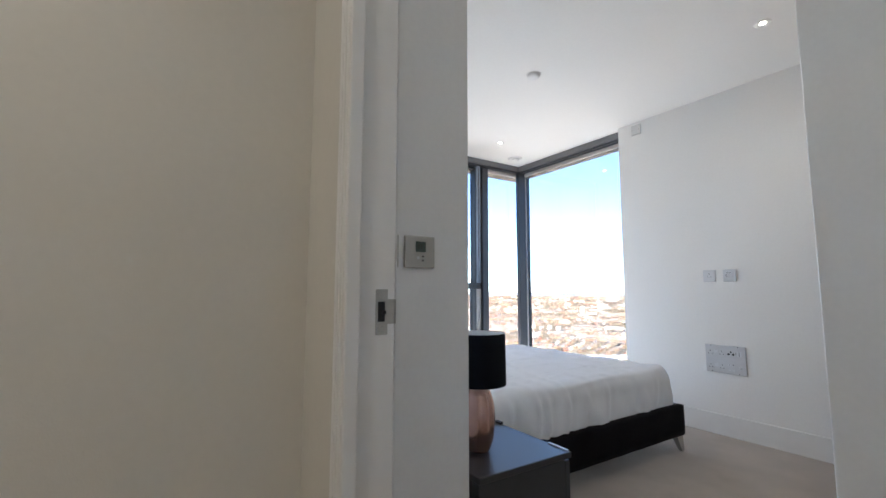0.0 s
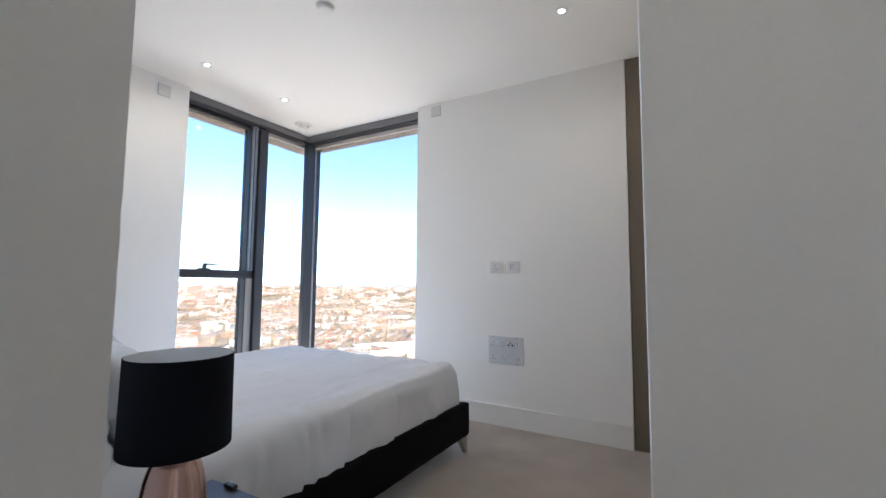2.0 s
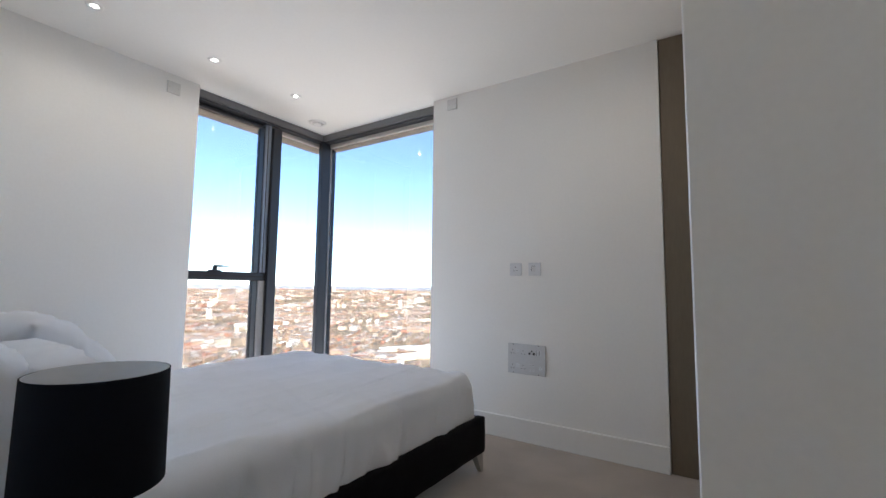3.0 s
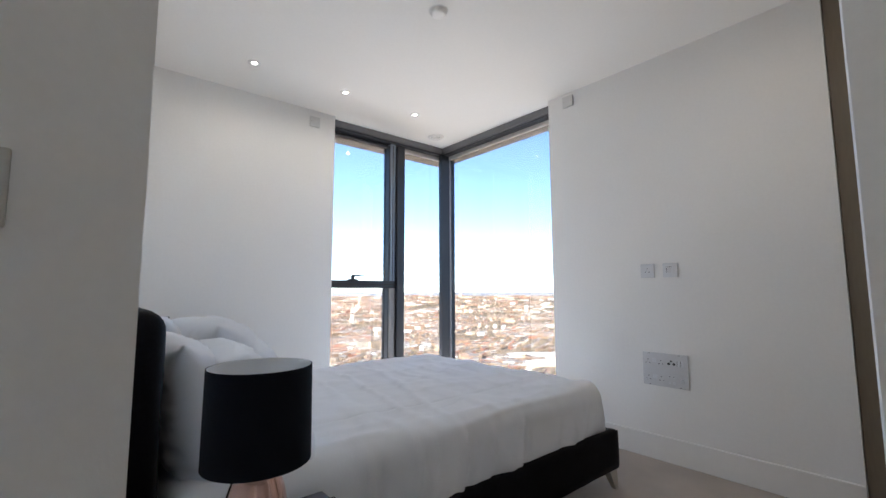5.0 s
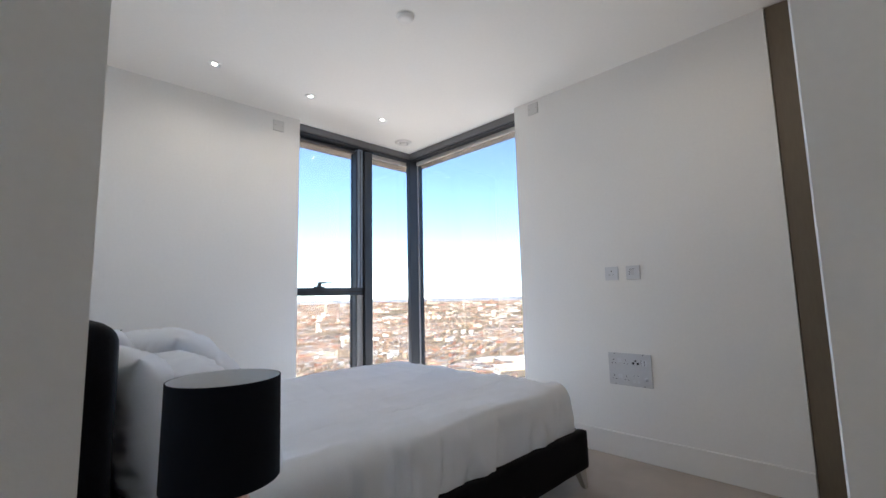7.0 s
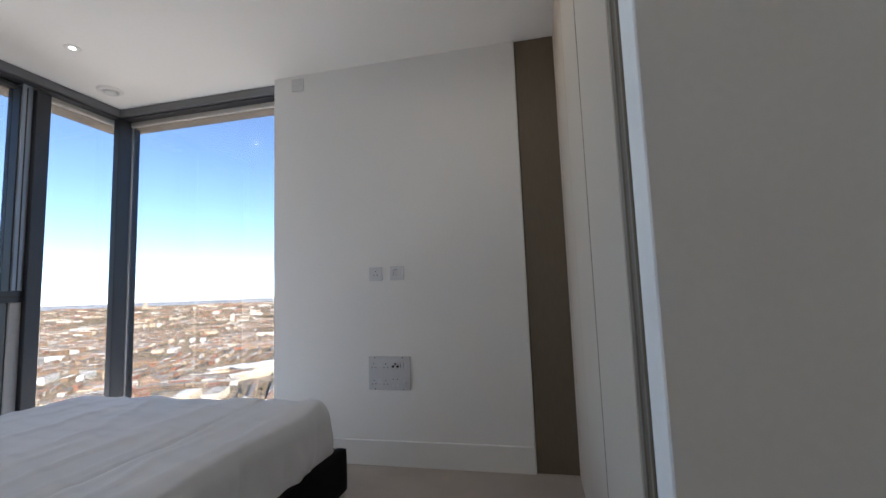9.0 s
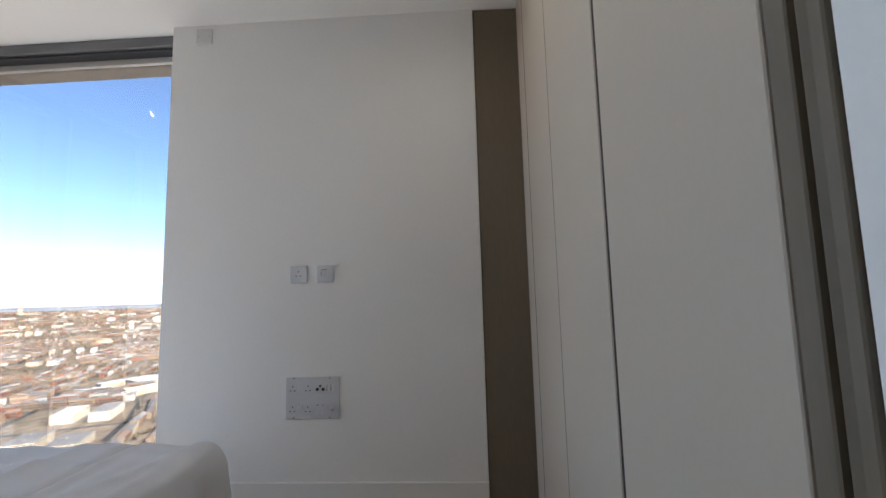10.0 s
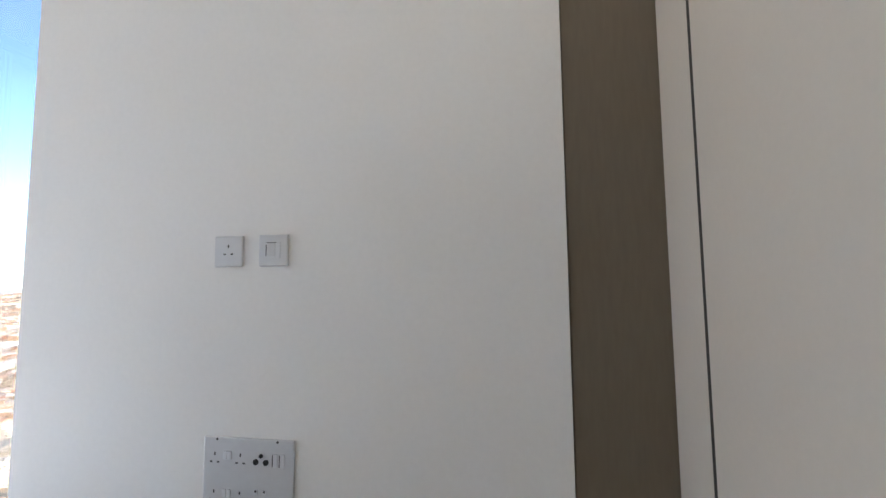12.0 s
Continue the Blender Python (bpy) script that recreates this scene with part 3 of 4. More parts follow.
def table_lamp(x, y, z):
    root = tagged(empty("table_lamp", x, y, z), "table lamp with hammered copper body and black drum shade", "table lamp", group="table lamps")
    prof = [(0, 0), (0.033, 0), (0.038, 0.003), (0.046, 0.014), (0.0545, 0.035), (0.0595, 0.06), (0.0622, 0.085), (0.0625, 0.105), (0.0605, 0.128), (0.0555, 0.150),
            (0.0475, 0.170), (0.037, 0.186), (0.027, 0.196), (0.018, 0.202), (0.018, 0.206), (0, 0.206)]
    prof = [(r * 0.93, z * 1.17) for r, z in prof]
    body = lathe(prof, 56)
    # fine turned ridges and hammer marks
    for v in body.verts:
        r = math.hypot(v.co.x, v.co.y)
        if r > 0.03:
            k = 1 + 0.004 * math.sin(v.co.z * 900) + 0.006 * noise.noise(v.co * 60)
            v.co.x, v.co.y = v.co.x * k, v.co.y * k
    part("body", body, COPPER, root, "polished rose copper body", True)
    part("neck", lathe([(0, 0.236), (0.012, 0.236), (0.012, 0.270), (0.016, 0.270), (0.016, 0.303), (0, 0.303)], 24), CHROME, root, "", True)
    r0, r1, zb, zt = 0.0985, 0.0965, 0.230, 0.409
    shade = part("shade", lathe([(r0 - 0.002, zb), (r0, zb), (r0, zb + 0.004), (r1, zt - 0.004), (r1, zt), (r1 - 0.002, zt)], 64), SHADE, root, "black fabric drum shade", True)
    part("lining", lathe([(r0 - 0.0021, zb), (r1 - 0.0021, zt)], 64), LINING, shade, "pale grey lining", True)
    sp = bmesh.new()
    for k in range(3):
        a = 2 * math.pi * k / 3
        mm = Matrix.Rotation(a, 4, "Z") @ Matrix.Translation((0.055, 0, 0.298))
        bmesh.ops.create_cube(sp, size=1, matrix=mm @ Matrix.Diagonal((0.080, 0.002, 0.002, 1)))
    part("spider", sp, CHROME, shade)
    part("bulb", lathe([(0, 0.303), (0.013, 0.303), (0.015, 0.316), (0.025, 0.338), (0.027, 0.356), (0.021, 0.372), (0, 0.380)], 24), WPLAST, root, "unlit frosted bulb", True)
    return root


near_lamp = table_lamp(0.387, 1.164, 0.4592)
copy_thing(near_lamp, pose(-1.70, 1.18, 0.4592, 0, 0, 40))


# ---------------------------------------------------------------- plates on the walls
def wall_root(name, x, y, z, rz, label, category, group=""):
    """Local x runs along the wall to the right, local -y points into the room."""
    ob = empty(name, x, y, z, rz)
    return tagged(ob, label, category, group)


def plate_box(w, h, t, bev=0.002, x=0, z=0, y=0):
    return box(x - w / 2, y - t, z - h / 2, x + w / 2, y, z + h / 2, bev, 2)


def socket_holes(parent, x, z, y, s=1.0):
    for dx, dz, w, h in ((0, 0.0105, 0.004, 0.008), (-0.011, -0.0115, 0.0068, 0.004), (0.011, -0.0115, 0.0068, 0.004)):
        part("pin_hole", box(x + dx * s - w / 2, y - 0.0006, z + dz * s - h / 2, x + dx * s + w / 2, y + 0.0004, z + dz * s + h / 2), BLACKP, parent)


def wall_socket():
    r = wall_root("wall_socket", 0.044, TV_Y, 1.133, 0, "white plastic single socket outlet on the wall", "socket")
    p = part("plate", plate_box(0.086, 0.086, 0.010, 0.003), WPLAST, r)
    socket_holes(p, 0, 0.004, -0.010)


def network_plate():
    r = wall_root("network_outlet", 0.180, TV_Y, 1.133, 0, "white plastic network outlet plate on the wall", "outlet plate")
    p = part("plate", plate_box(0.086, 0.086, 0.010, 0.003), WPLAST, r)
    part("module", plate_box(0.044, 0.044, 0.002, 0.001, y=-0.010), WPLAST, p)
    part("shutter", plate_box(0.024, 0.036, 0.0012, 0.0005, x=-0.004, z=0.002, y=-0.012), GPLAST, p)
    part("slot", plate_box(0.0022, 0.030, 0.0006, 0, x=-0.0195, z=0.001, y=-0.012), BLACKP, p)
    part("slot", plate_box(0.030, 0.0016, 0.0006, 0, x=-0.004, z=0.0212, y=-0.012), BLACKP, p)


def media_plate():
    r = wall_root("media_plate", 0.119, TV_Y, 0.534, 0, "large grey metal media plate with sockets and aerial points", "outlet plate")
    p = part("plate", plate_box(0.264, 0.197, 0.009, 0.003), GPLAST, r)
    f = -0.009
    for z in (0.045, -0.052):
        for x in (-0.098, -0.022):
            socket_holes(p, x, z, f, 0.95)
        for x in (-0.066, -0.053):
            part("rocker", plate_box(0.0115, 0.022, 0.004, 0.0015, x=x, z=z + 0.008, y=f), WPLAST, p, "white rocker switch")
    for x, z, rr in ((0.024, 0.040, 0.0075), (0.053, 0.040, 0.0075), (0.0385, 0.056, 0.0055)):
        m = Matrix.Translation((x, f, z)) @ Matrix.Rotation(radians(90), 4, "X")
        part("aerial_point", lathe([(0, 0.0004), (rr * 0.45, 0.0004), (rr * 0.5, 0.003), (rr, 0.003), (rr, 0)], 20, m=m), BLACKP, p, "black aerial point")
    for x in (0.078, 0.098):
        part("data_port", plate_box(0.015, 0.034, 0.0015, 0.0005, x=x, z=0.046, y=f), WPLAST, p)
        part("port_slot", plate_box(0.002, 0.030, 0.0006, 0, x=x - 0.006, z=0.046, y=f - 0.0015), BLACKP, p)
    for x in (0.025, 0.050):
        for z, s in ((-0.036, 0.012), (-0.070, 0.014)):
            part("data_port", plate_box(s, s, 0.0015, 0.0005, x=x, z=z, y=f), WPLAST, p)
            part("port_slot", plate_box(0.005, 0.005, 0.0006, 0, x=x, z=z + 0.002, y=f - 0.0015), BLACKP if z > -0.05 else GPLAST, p)
    for x in (-0.092, 0.085):
        for z in (0.093, -0.093):
            m = Matrix.Translation((x, f, z)) @ Matrix.Rotation(radians(90), 4, "X")
            part("screw", lathe([(0, 0.0014), (0.003, 0.001), (0.0034, 0)], 12, m=m), BLACKP, p)
    pl = wall_root("aerial_plug", 0.119 + 0.098, TV_Y - 0.009, 0.478, 0, "small white aerial plug pushed into the media plate", "plug")
    b = lathe([(0, 0), (0.005, 0), (0.006, 0.010), (0.008, 0.012), (0.008, 0.028), (0.006, 0.031), (0, 0.031)], 18,
              m=Matrix.Rotation(radians(62), 4, "X") @ Matrix.Rotation(radians(12), 4, "Y"))
    part("plug_body", b, WPLAST, pl, "", True)
    part("plug_tip", lathe([(0, -0.012), (0.003, -0.012), (0.003, 0), (0, 0)], 12, m=Matrix.Rotation(radians(62), 4, "X") @ Matrix.Rotation(radians(12), 4, "Y")), CHROME, pl)


def blank_plate(x, y, z, rz):
    r = wall_root("blank_plate", x, y, z, rz, "small white blank cover plate high on the wall", "cover plate", "blank plates")
    p = part("plate", plate_box(0.086, 0.086, 0.012, 0.002), BPLATE, r)
    for dx in (-0.030, 0.030):
        m = Matrix.Translation((dx, -0.012, 0)) @ Matrix.Rotation(radians(90), 4, "X")
        part("screw", lathe([(0, 0.0012), (0.003, 0.001), (0.0036, 0)], 12, m=m), STEEL, p)


wall_socket()
network_plate()
media_plate()
blank_plate(-0.488, TV_Y, 2.431, 0)
blank_plate(LEFT_X, 2.252, 2.400, 90)


def thermostat():
    r = wall_root("thermostat", STUB_X, 0.776, 1.1225, 90, "brushed steel thermostat with small grey display on the wall", "thermostat")
    p = part("plate", box(-0.046, -0.009, -0.043, 0.046, 0, 0.043, 0.003, 2), STEEL, r)
    part("display", box(-0.014, -0.0096, 0.0, 0.017, -0.0088, 0.028), LCD, p, "grey-green display")
    part("readout", box(-0.006, -0.0098, 0.008, -0.003, -0.0094, 0.020), BLACKP, p)
    part("readout", box(0.003, -0.0098, 0.008, 0.006, -0.0094, 0.020), BLACKP, p)
    for x, z in ((0.008, -0.012), (0.008, -0.023)):
        part("button", box(x - 0.003, -0.0108, z - 0.0022, x + 0.003, -0.0088, z + 0.0022, 0.0008, 1), BLACKP, p)
    part("sensor", lathe([(0, 0.001), (0.004, 0.001), (0.0045, 0)], 16, m=Matrix.Translation((-0.006, -0.009, -0.016)) @ Matrix.Rotation(radians(90), 4, "X")), GPLAST, p)


def light_switch():
    r = wall_root("light_switch", STUB_X, 0.670, 1.1225, 90, "brushed steel light switch plate on the entry wall", "light switch")
    p = part("plate", box(-0.043, -0.008, -0.043, 0.043, 0, 0.043, 0.003, 2), STEEL, r)
    for x in (-0.012,):
        part("rocker", box(x - 0.010, -0.011, -0.014, x + 0.010, -0.0075, 0.014, 0.001, 1), STEEL, p)
        for z in (-0.0145, 0.0145):
            part("rocker_gap", box(x - 0.010, -0.0084, z - 0.0008, x + 0.010, -0.0076, z + 0.0008), BLACKP, p)


thermostat()
light_switch()


# ---------------------------------------------------------------- ceiling fittings
def downlight(x, y):
    root = tagged(empty("downlight", x, y, CEIL), "small round white recessed downlight, lit, in the ceiling", "downlight", group="ceiling downlights")
    part("trim_ring", lathe([(0.0132, 0.004), (0.0140, -0.001), (0.028, -0.006), (0.040, -0.004), (0.042, 0.0)], 32), SATIN, root, "", True)
    part("lens", lathe([(0, -0.001), (0.0135, -0.001)], 24), LED, root, "glowing lens")
    return root


for dx, dy in DOWNLIGHTS:
    downlight(dx, dy)
downlight(*HALL_LIGHT)
# unseen fitting, added only to go with the entry fill lamp
downlight(*ENTRY_FILL)


def smoke_alarm():
    root = tagged(empty("smoke_alarm", -0.378, 2.245, CEIL), "flat round white smoke alarm on the ceiling", "smoke alarm")
    part("base", lathe([(0, -0.004), (0.050, -0.004), (0.052, 0)], 40), SATIN, root, "", True)
    part("cover", lathe([(0, -0.026), (0.030, -0.025), (0.040, -0.020), (0.044, -0.010), (0.044, -0.004), (0, -0.004)], 40), SATIN, root, "", True)


def air_valve():
    root = tagged(empty("air_valve", -1.837, 3.405, CEIL), "round white ceiling air valve near the window", "air valve")
    part("ring", lathe([(0.045, 0.002), (0.048, -0.010), (0.058, -0.016), (0.074, -0.010), (0.080, 0.0)], 48), SATIN, root, "", True)
    part("throat", lathe([(0, -0.001), (0.046, -0.001)], 32), GPLAST, root)
    part("disc", lathe([(0, -0.022), (0.026, -0.020), (0.034, -0.012), (0.028, -0.004), (0, -0.003)], 40), SATIN, root, "", True)


smoke_alarm()
air_valve()


# ---------------------------------------------------------------- the city far below
GROUND = -165.0
rng = random.Random(11)


def island_material(name, colors, rough=0.8, grain=0.12, scale=0.4):
    """A wall or roof colour for each separate piece of a joined mesh, with weathering."""
    m = bpy.data.materials.new(name)
    m.use_nodes = True
    n, l = m.node_tree.nodes, m.node_tree.links
    b = n["Principled BSDF"]
    b.inputs["Roughness"].default_value = rough
    b.inputs["Specular IOR Level"].default_value = 0.2
    g = n.new("ShaderNodeNewGeometry")
    ramp = n.new("ShaderNodeValToRGB")
    ramp.color_ramp.interpolation = "CONSTANT"
    el = ramp.color_ramp.elements
    while len(el) < len(colors):
        el.new(0.5)
    for i, c in enumerate(colors):
        el[i].position = i / len(colors)
        el[i].color = (*c, 1)
    l.new(g.outputs["Random Per Island"], ramp.inputs[0])
    t = n.new("ShaderNodeTexNoise")
    t.inputs["Scale"].default_value = scale
    t.inputs["Detail"].default_value = 4
    l.new(g.outputs["Position"], t.inputs["Vector"])
    r = n.new("ShaderNodeMapRange")
    r.inputs["From Min"].default_value, r.inputs["From Max"].default_value = 0.3, 0.7
    r.inputs["To Min"].default_value, r.inputs["To Max"].default_value = 1 - grain, 1 + grain
    l.new(t.outputs["Fac"], r.inputs["Value"])
    mx = n.new("ShaderNodeMix")
    mx.data_type, mx.blend_type = "RGBA", "MULTIPLY"
    mx.inputs[0].default_value = 1.0
    l.new(ramp.outputs[0], mx.inputs[6])
    l.new(r.outputs[0], mx.inputs[7])
    l.new(mx.outputs[2], b.inputs["Base Color"])
    return m


BRICK, BROWN, RED, CREAM, RENDER, GREYW = (0.32, 0.22, 0.14), (0.24, 0.155, 0.10), (0.30, 0.14, 0.09), (0.56, 0.46, 0.33), (0.74, 0.69, 0.61), (0.38, 0.35, 0.31)
WALLS = island_material("town_walls", [BRICK, BROWN, RED, BRICK, RED, BRICK, BROWN, (0.38, 0.28, 0.19), GREYW, BRICK, (0.30, 0.20, 0.13), BROWN])
ROOFS = island_material("town_roofs", [(0.19, 0.165, 0.15), (0.25, 0.18, 0.14), (0.21, 0.175, 0.15), (0.28, 0.18, 0.13), (0.34, 0.31, 0.28), (0.17, 0.15, 0.14)])
FLATS = island_material("flat_roofs", [(0.36, 0.34, 0.32), (0.56, 0.54, 0.51), (0.24, 0.22, 0.20), (0.74, 0.73, 0.70), (0.30, 0.27, 0.24)])
WHITE_ROOF = island_material("white_roofs", [(0.74, 0.73, 0.71), (0.68, 0.67, 0.66)])
PALE = island_material("pale_walls", [RENDER, (0.68, 0.64, 0.56), CREAM, (0.60, 0.52, 0.40), CREAM])
BARE = island_material("bare_trees", [(0.21, 0.15, 0.105), (0.24, 0.17, 0.12), (0.19, 0.145, 0.10), (0.16, 0.14, 0.085)], 0.95, 0.35, 0.6)
WINGL = material("far_window_glass", (0.05, 0.06, 0.07), 0.15, grain=0.2, scale=0.3)
GROUNDM = material("town_ground", (0.27, 0.205, 0.15), 0.95, grain=0.35, scale=0.05, blotch=0.7, blotch_scale=0.006, second=(0.19, 0.16, 0.105), spec=0.1)
ROADM = material("asphalt", (0.075, 0.073, 0.07), 0.9, grain=0.15, scale=0.2, blotch=0.2, blotch_scale=0.02, spec=0.2)
# grey-blue of the distance haze is put into the hills' own colour
HILLM = material("hazed_hills", (0.29, 0.295, 0.31), 1.0, grain=0.25, scale=0.012, blotch=0.4, blotch_scale=0.003, second=(0.23, 0.235, 0.25), spec=0.0)


class Pile:
    """Vertices and faces of one joined mesh."""

    def __init__(self):
        self.v, self.f = [], []

    def add(self, vs, fs):
        k = len(self.v)
        self.v += vs
        self.f += [tuple(i + k for i in f) for f in fs]

    def block(self, cx, cy, z0, lx, ly, h, a, lid=True):
        c, s = math.cos(a), math.sin(a)
        p = [(cx + c * x - s * y, cy + s * x + c * y) for x, y in ((-lx / 2, -ly / 2), (lx / 2, -ly / 2), (lx / 2, ly / 2), (-lx / 2, ly / 2))]
        self.add([(x, y, z0) for x, y in p] + [(x, y, z0 + h) for x, y in p],
                 [(0, 1, 5, 4), (1, 2, 6, 5), (2, 3, 7, 6), (3, 0, 4, 7)] + ([(4, 5, 6, 7)] if lid else []))

    def gable(self, cx, cy, z, lx, ly, h, a):
        c, s = math.cos(a), math.sin(a)
        p = [(-lx / 2, -ly / 2, 0), (lx / 2, -ly / 2, 0), (lx / 2, ly / 2, 0), (-lx / 2, ly / 2, 0), (-lx / 2, 0, h), (lx / 2, 0, h)]
        self.add([(cx + c * x - s * y, cy + s * x + c * y, z + q) for x, y, q in p], [(0, 1, 5, 4), (2, 3, 4, 5), (1, 2, 5), (3, 0, 4)])

    def clump(self, x, y, z, r, rough):
        """One ragged tuft of twigs: an uneven eight-sided crystal."""
        vs = []
        for dx, dy, dz in ((1, 0, 0), (0, 1, 0), (-1, 0, 0), (0, -1, 0), (0, 0, 1), (0, 0, -1)):
            k = r * rough.uniform(0.55, 1.25)
            vs.append((x + dx * k + rough.uniform(-.25, .25) * r, y + dy * k + rough.uniform(-.25, .25) * r, z + dz * k * 0.9))
        self.add(vs, [(0, 1, 4), (1, 2, 4), (2, 3, 4), (3, 0, 4), (1, 0, 5), (2, 1, 5), (3, 2, 5), (0, 3, 5)])

    def mesh(self, name, mat, parent=None):
        me = bpy.data.meshes.new(name)
        me.from_pydata(self.v, [], self.f)
        me.materials.append(mat)
        ob = new(name, me)
        if parent:
            ob.parent = parent
        return ob


def in_view(x, y, slack=0.0):
    b = math.degrees(math.atan2(-x, y))        # turn to the left of +y
    return -12 - slack < b < 112 + slack


def rise(d):
    """The ground's height at d metres: flat below the tower, climbing gently towards the horizon."""
    return GROUND + 112 * (max(0.0, d - 2300) / 2300) ** 1.5


def ground_and_hills():
    p = Pile()
    n = 120
    rings = [0.01, 150, 600, 1300, 2300, 2600, 2900, 3200, 3500, 3800, 4100, 4400, 4700, 4900]
    for d in rings:
        for i in range(n):
            a = 2 * math.pi * i / n
            p.v.append((d * math.cos(a), d * math.sin(a), rise(d)))
    for k in range(len(rings) - 1):
        for i in range(n):
            j = (i + 1) % n
            p.f.append((k * n + i, (k + 1) * n + i, (k + 1) * n + j, k * n + j))
    tagged(p.mesh("ground", GROUNDM), "brown winter town ground reaching to the horizon", "ground", kind="structure")
    # ridge of hills, with the haze painted into its material
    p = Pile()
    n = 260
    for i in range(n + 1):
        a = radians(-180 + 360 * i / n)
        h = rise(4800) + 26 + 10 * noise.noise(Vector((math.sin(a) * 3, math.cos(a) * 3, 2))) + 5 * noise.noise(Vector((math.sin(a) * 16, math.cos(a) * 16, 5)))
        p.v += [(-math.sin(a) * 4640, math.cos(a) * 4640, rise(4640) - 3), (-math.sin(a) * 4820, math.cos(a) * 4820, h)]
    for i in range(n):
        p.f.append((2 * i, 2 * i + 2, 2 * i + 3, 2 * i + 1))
    tagged(p.mesh("backdrop", HILLM), "low hills along the horizon, distance haze painted in as grey-blue", "hills", kind="structure")


def building(name, label, cat, group, x, y, a, lx, ly, h, wall, roof, floors, pitched, rows=3.4):
    """A single building of the nearer streets: walls, roof, parapet, and its window rows."""
    root = tagged(empty(name, x, y, GROUND, math.degrees(a)), label, cat, group)
    w = Pile()
    w.block(0, 0, 0, lx, ly, h, 0, not pitched)
    w.mesh("wall", wall, root)
    r = Pile()
    if pitched:
        r.gable(0, 0, h, lx + 0.6, ly + 0.8, ly * 0.36, 0)
        for k in range(max(1, int(lx / 12))):
            cx = -lx / 2 + (k + 0.5) * lx / max(1, int(lx / 12))
            w2 = Pile()
            w2.block(cx, 0, h + ly * 0.2, 1.6, 0.9, ly * 0.16 + 2.0, 0)
            w2.mesh("chimney", wall, root)
    else:
        r.block(0, 0, h + 0.02, lx - 0.8, ly - 0.8, 0.25, 0)
        for k in range(rng.randint(1, 3)):
            r.block(rng.uniform(-.35, .35) * lx, rng.uniform(-.25, .25) * ly, h + 0.25, rng.uniform(2, 5), rng.uniform(2, 4), rng.uniform(1.2, 2.8), 0)
    r.mesh("roof", roof, root)
    g = Pile()
    step = h / floors
    for f in range(floors):
        z = f * step + step * 0.32
        for side in (-1, 1):
            for k in range(int(lx / rows)):
                cx = -lx / 2 + (k + 0.5) * lx / int(lx / rows)
                g.block(cx, side * (ly / 2 + 0.02), z, 1.5, 0.12, step * 0.5, 0)
            for k in range(max(1, int(ly / rows))):
                cy = -ly / 2 + (k + 0.5) * ly / max(1, int(ly / rows))
                g.block(side * (lx / 2 + 0.02), cy, z, 0.12, 1.5, step * 0.5, 0)
    tagged(g.mesh("windows", WINGL, root), kind="stuff")
    return root


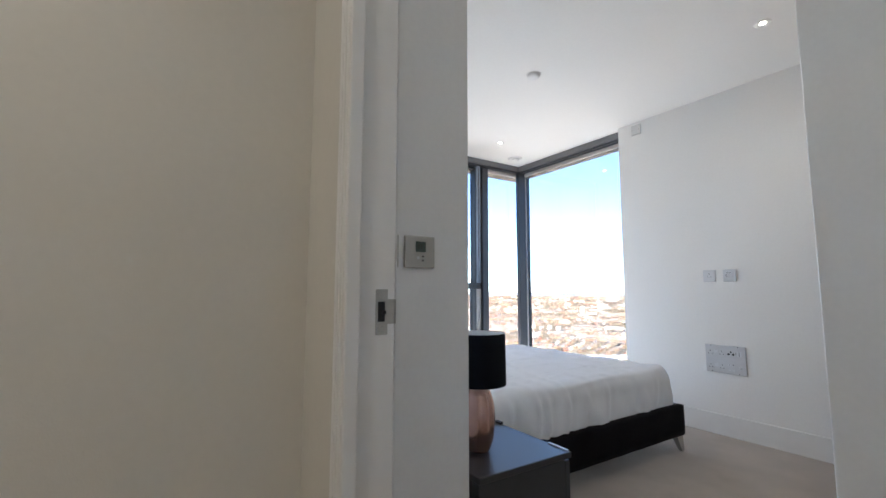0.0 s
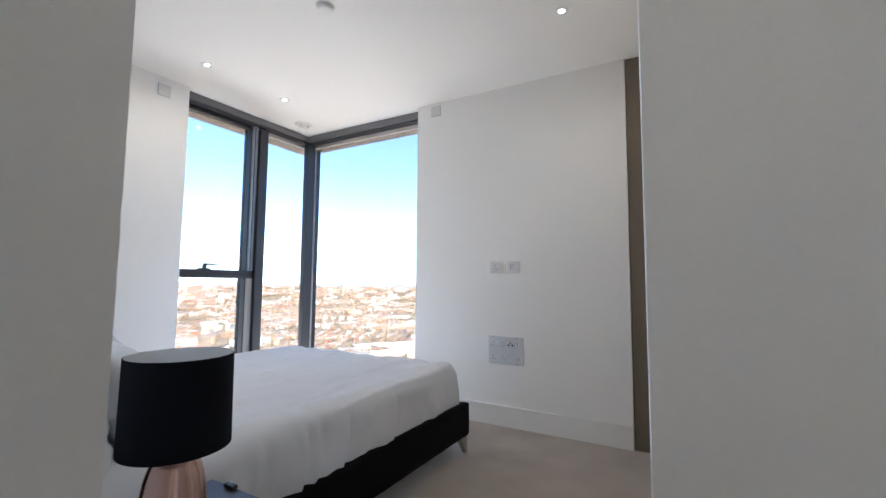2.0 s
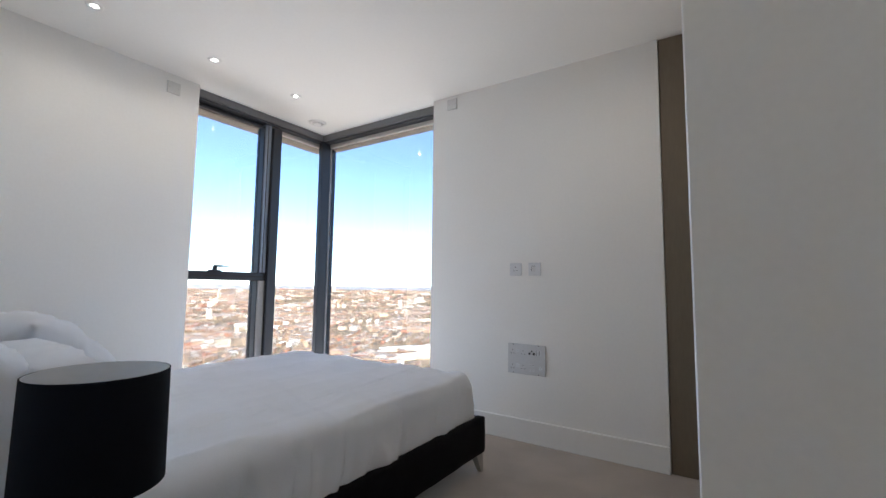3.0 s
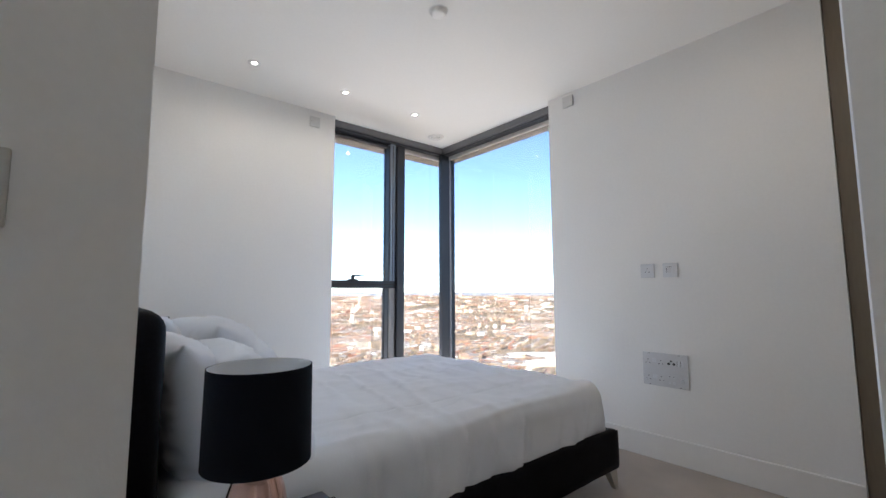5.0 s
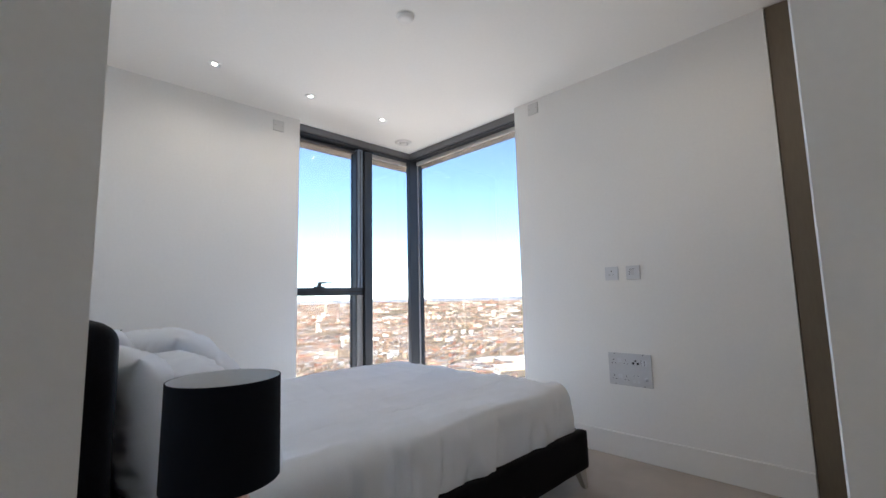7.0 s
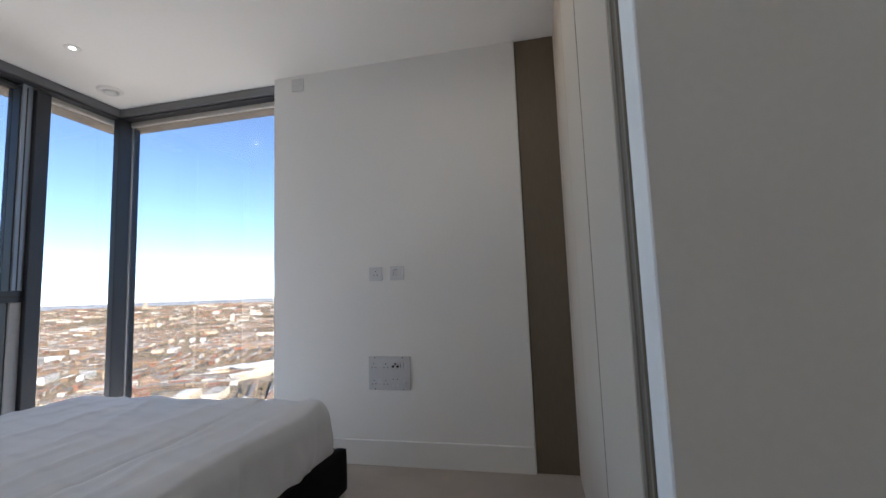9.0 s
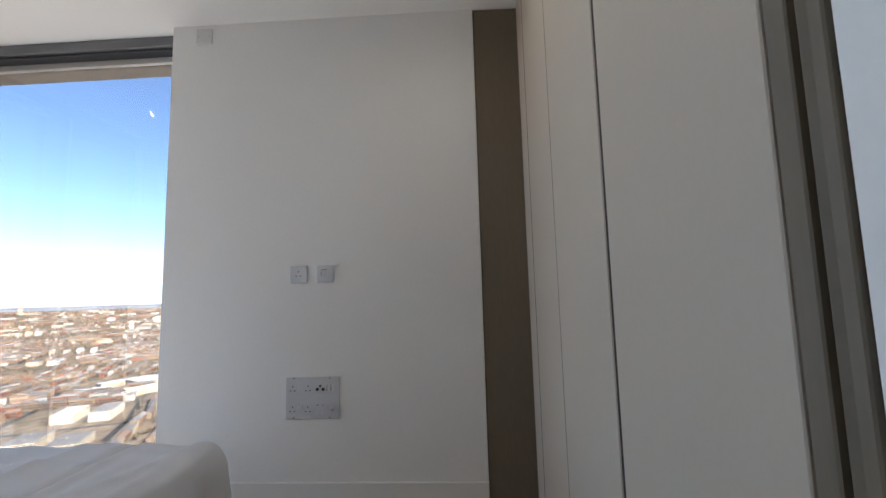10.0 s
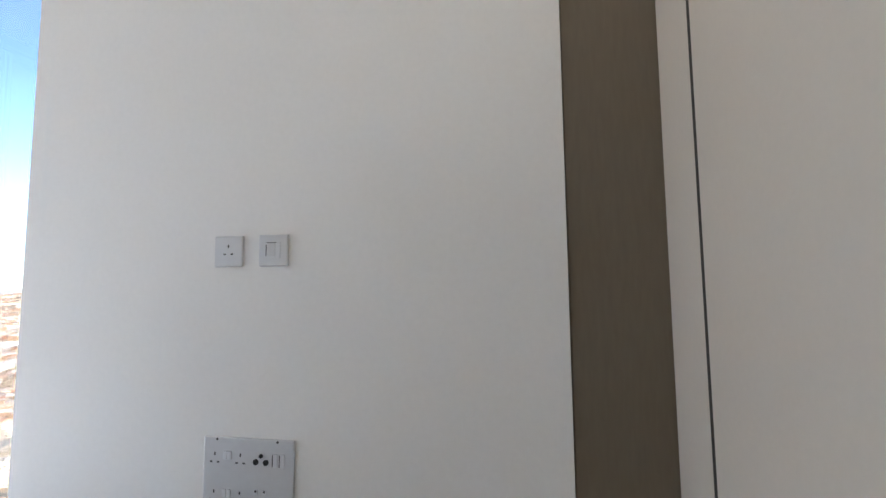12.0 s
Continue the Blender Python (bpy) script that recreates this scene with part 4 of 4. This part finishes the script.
def town():
    walls, pale, roofs, flats, trees, roads, glass = (Pile() for _ in range(7))
    turn = radians(28)
    cell = 150
    c0, s0 = math.cos(turn), math.sin(turn)
    for iy in range(-36, 37):
        for ix in range(-36, 37):
            gx, gy = (ix + 0.5) * cell, (iy + 0.5) * cell
            x0, y0 = c0 * gx - s0 * gy, s0 * gx + c0 * gy
            d = math.hypot(x0, y0)
            if d < 300 or d > 4600 or not in_view(x0, y0):
                continue
            if math.hypot(x0 + 635, y0 - 880) < 120:      # ground of the large shed
                continue
            gz = rise(d)
            a = turn + radians(rng.choice((0, 90)) + rng.uniform(-14, 14) * (1 if d > 1000 else 0.3))
            c, s = math.cos(a), math.sin(a)

            def place(u, v):
                return x0 + c * u - s * v, y0 + s * u + c * v
            kind = rng.random()
            far = d > 2200
            rx, ry = place(0, cell / 2)
            roads.block(rx, ry, gz, cell * 1.02, 9, 0.12, a)
            rx, ry = place(cell / 2, 0)
            roads.block(rx, ry, gz, 8, cell * 1.02, 0.10, a)
            if kind < 0.07 and d > 500:            # park
                for _ in range(70):
                    x, y = place(rng.uniform(-70, 70), rng.uniform(-70, 70))
                    h = rng.uniform(7, 14)
                    for _ in range(4):
                        trees.clump(x + rng.uniform(-3, 3), y + rng.uniform(-3, 3), gz + h * rng.uniform(.5, 1), rng.uniform(1.8, 3.4), rng)
                continue
            if kind < 0.17:                        # sheds with large pale roofs
                for k in range(rng.randint(1, 3)):
                    x, y = place(rng.uniform(-30, 30), -45 + k * 45)
                    lx, ly, h = rng.uniform(40, 85), rng.uniform(22, 38), rng.uniform(7, 13)
                    if d < 840:
                        building("warehouse", "long pale warehouse with a flat white roof", "warehouse", "warehouses", x, y, a, lx, ly, h, PALE, FLATS, 2, False, 6)
                    else:
                        pale.block(x, y, gz, lx, ly, h, a)
                        flats.block(x, y, gz + h, lx - 1, ly - 1, 0.4, a)
                continue
            if kind < 0.36:                        # blocks of flats
                for k in range(rng.randint(2, 4)):
                    x, y = place(rng.uniform(-15, 15), -54 + k * 36)
                    fl = rng.randint(3, 7)
                    lx, ly, h = rng.uniform(30, 80), rng.uniform(10, 14), fl * 3.0
                    if d < 840:
                        building("apartment_building", "flat-roofed block of flats with rows of windows", "building", "blocks of flats", x, y, a, lx, ly, h,
                                 rng.choice((PALE, WALLS, PALE)), FLATS, fl, False)
                    else:
                        (pale if rng.random() < .5 else walls).block(x, y, gz, lx, ly, h, a)
                        flats.block(x, y, gz + h, lx - .8, ly - .8, 0.3, a)
                        if d < 1500:
                            for f in range(fl):
                                glass.block(x, y, gz + f * 3 + 1.1, lx * 0.94, ly + 0.25, 1.1, a, False)
                if rng.random() < 0.22 and d > 1100:
                    x, y = place(rng.uniform(-50, 50), rng.uniform(-50, 50))
                    h = rng.uniform(32, 62)
                    (pale if rng.random() < .6 else walls).block(x, y, gz, rng.uniform(15, 24), rng.uniform(14, 20), h, a)
            else:                                  # terraces in rows, gardens and bare trees between
                for k in range(4):
                    v = -58 + k * 37 + rng.uniform(-3, 3)
                    u = -70
                    while u < 60:
                        seg = rng.uniform(12, 30) if not far else rng.uniform(16, 44)
                        seg = min(seg, 70 - u)
                        if rng.random() < 0.93:
                            x, y = place(u + seg / 2, v)
                            h, ly = rng.uniform(6.5, 10.5), rng.uniform(8.5, 11)
                            if d < 640:
                                building("terraced_houses", "row of brick terraced houses with pitched roofs", "house", "terraces", x, y, a, seg, ly, h,
                                         rng.choice((WALLS, WALLS, WALLS, WALLS, PALE)), ROOFS, 3 if h > 8 else 2, rng.random() < .75)
                            else:
                                (pale if rng.random() < .12 else walls).block(x, y, gz, seg, ly, h, a, False)
                                if rng.random() < .80:
                                    roofs.gable(x, y, gz + h, seg, ly + .6, ly * .33, a)
                                else:
                                    flats.block(x, y, gz + h, seg, ly, 0.6, a)
                                if d < 1300:
                                    for f in range(2):
                                        glass.block(x, y, gz + f * 3.3 + 1.2, seg * 0.92, ly + 0.25, 1.2, a, False)
                        u += seg + (rng.uniform(0, 6) if rng.random() < .4 else 0)
            for _ in range(26 if d < 1500 else 24):
                x, y = place(rng.uniform(-74, 74), rng.choice((-77, -40, -3, 34, 70)) + rng.uniform(-5, 5))
                h = rng.uniform(5, 12)
                for _ in range(5 if d < 900 else 3):
                    trees.clump(x + rng.uniform(-2.5, 2.5), y + rng.uniform(-2.5, 2.5), gz + h * rng.uniform(.45, 1), rng.uniform(1.2, 2.6), rng)
                if d < 900:
                    trees.block(x, y, gz, .4, .4, h * .7, 0, False)
    for pile, name, mat, label, cat in ((walls, "town_houses", WALLS, "countless brick town houses stretching into the distance", "houses"),
                                        (pale, "pale_houses", PALE, "countless pale rendered houses stretching into the distance", "houses"),
                                        (roofs, "house_roofs", ROOFS, "slate and tile roofs of the far town", "roofs"),
                                        (flats, "flat_house_roofs", FLATS, "grey and white flat roofs of the far town", "roofs"),
                                        (glass, "window_strips", WINGL, "dark window rows of the far town", "windows"),
                                        (trees, "bare_trees", BARE, "bare brown winter trees between the houses", "trees"),
                                        (roads, "streets", ROADM, "grey asphalt streets between the houses", "street")):
        tagged(pile.mesh(name, mat), label, cat, kind="stuff")


def large_shed():
    """The long pale shed and its yellow-brick wing among the streets."""
    for x, y, a, lx, ly, h, wall, name in ((-640, 905, 62, 150, 52, 11, PALE, "warehouse"), (-585, 800, 62, 120, 15, 13, PALE, "apartment_building"), (-705, 860, 62, 90, 24, 9, PALE, "warehouse")):
        building(name, "long low pale building with a broad white roof", "warehouse" if name == "warehouse" else "building",
                 "warehouses" if name == "warehouse" else "blocks of flats", x, y, radians(a), lx, ly, h, wall, WHITE_ROOF, 3, False, 5)


ground_and_hills()
town()
large_shed()
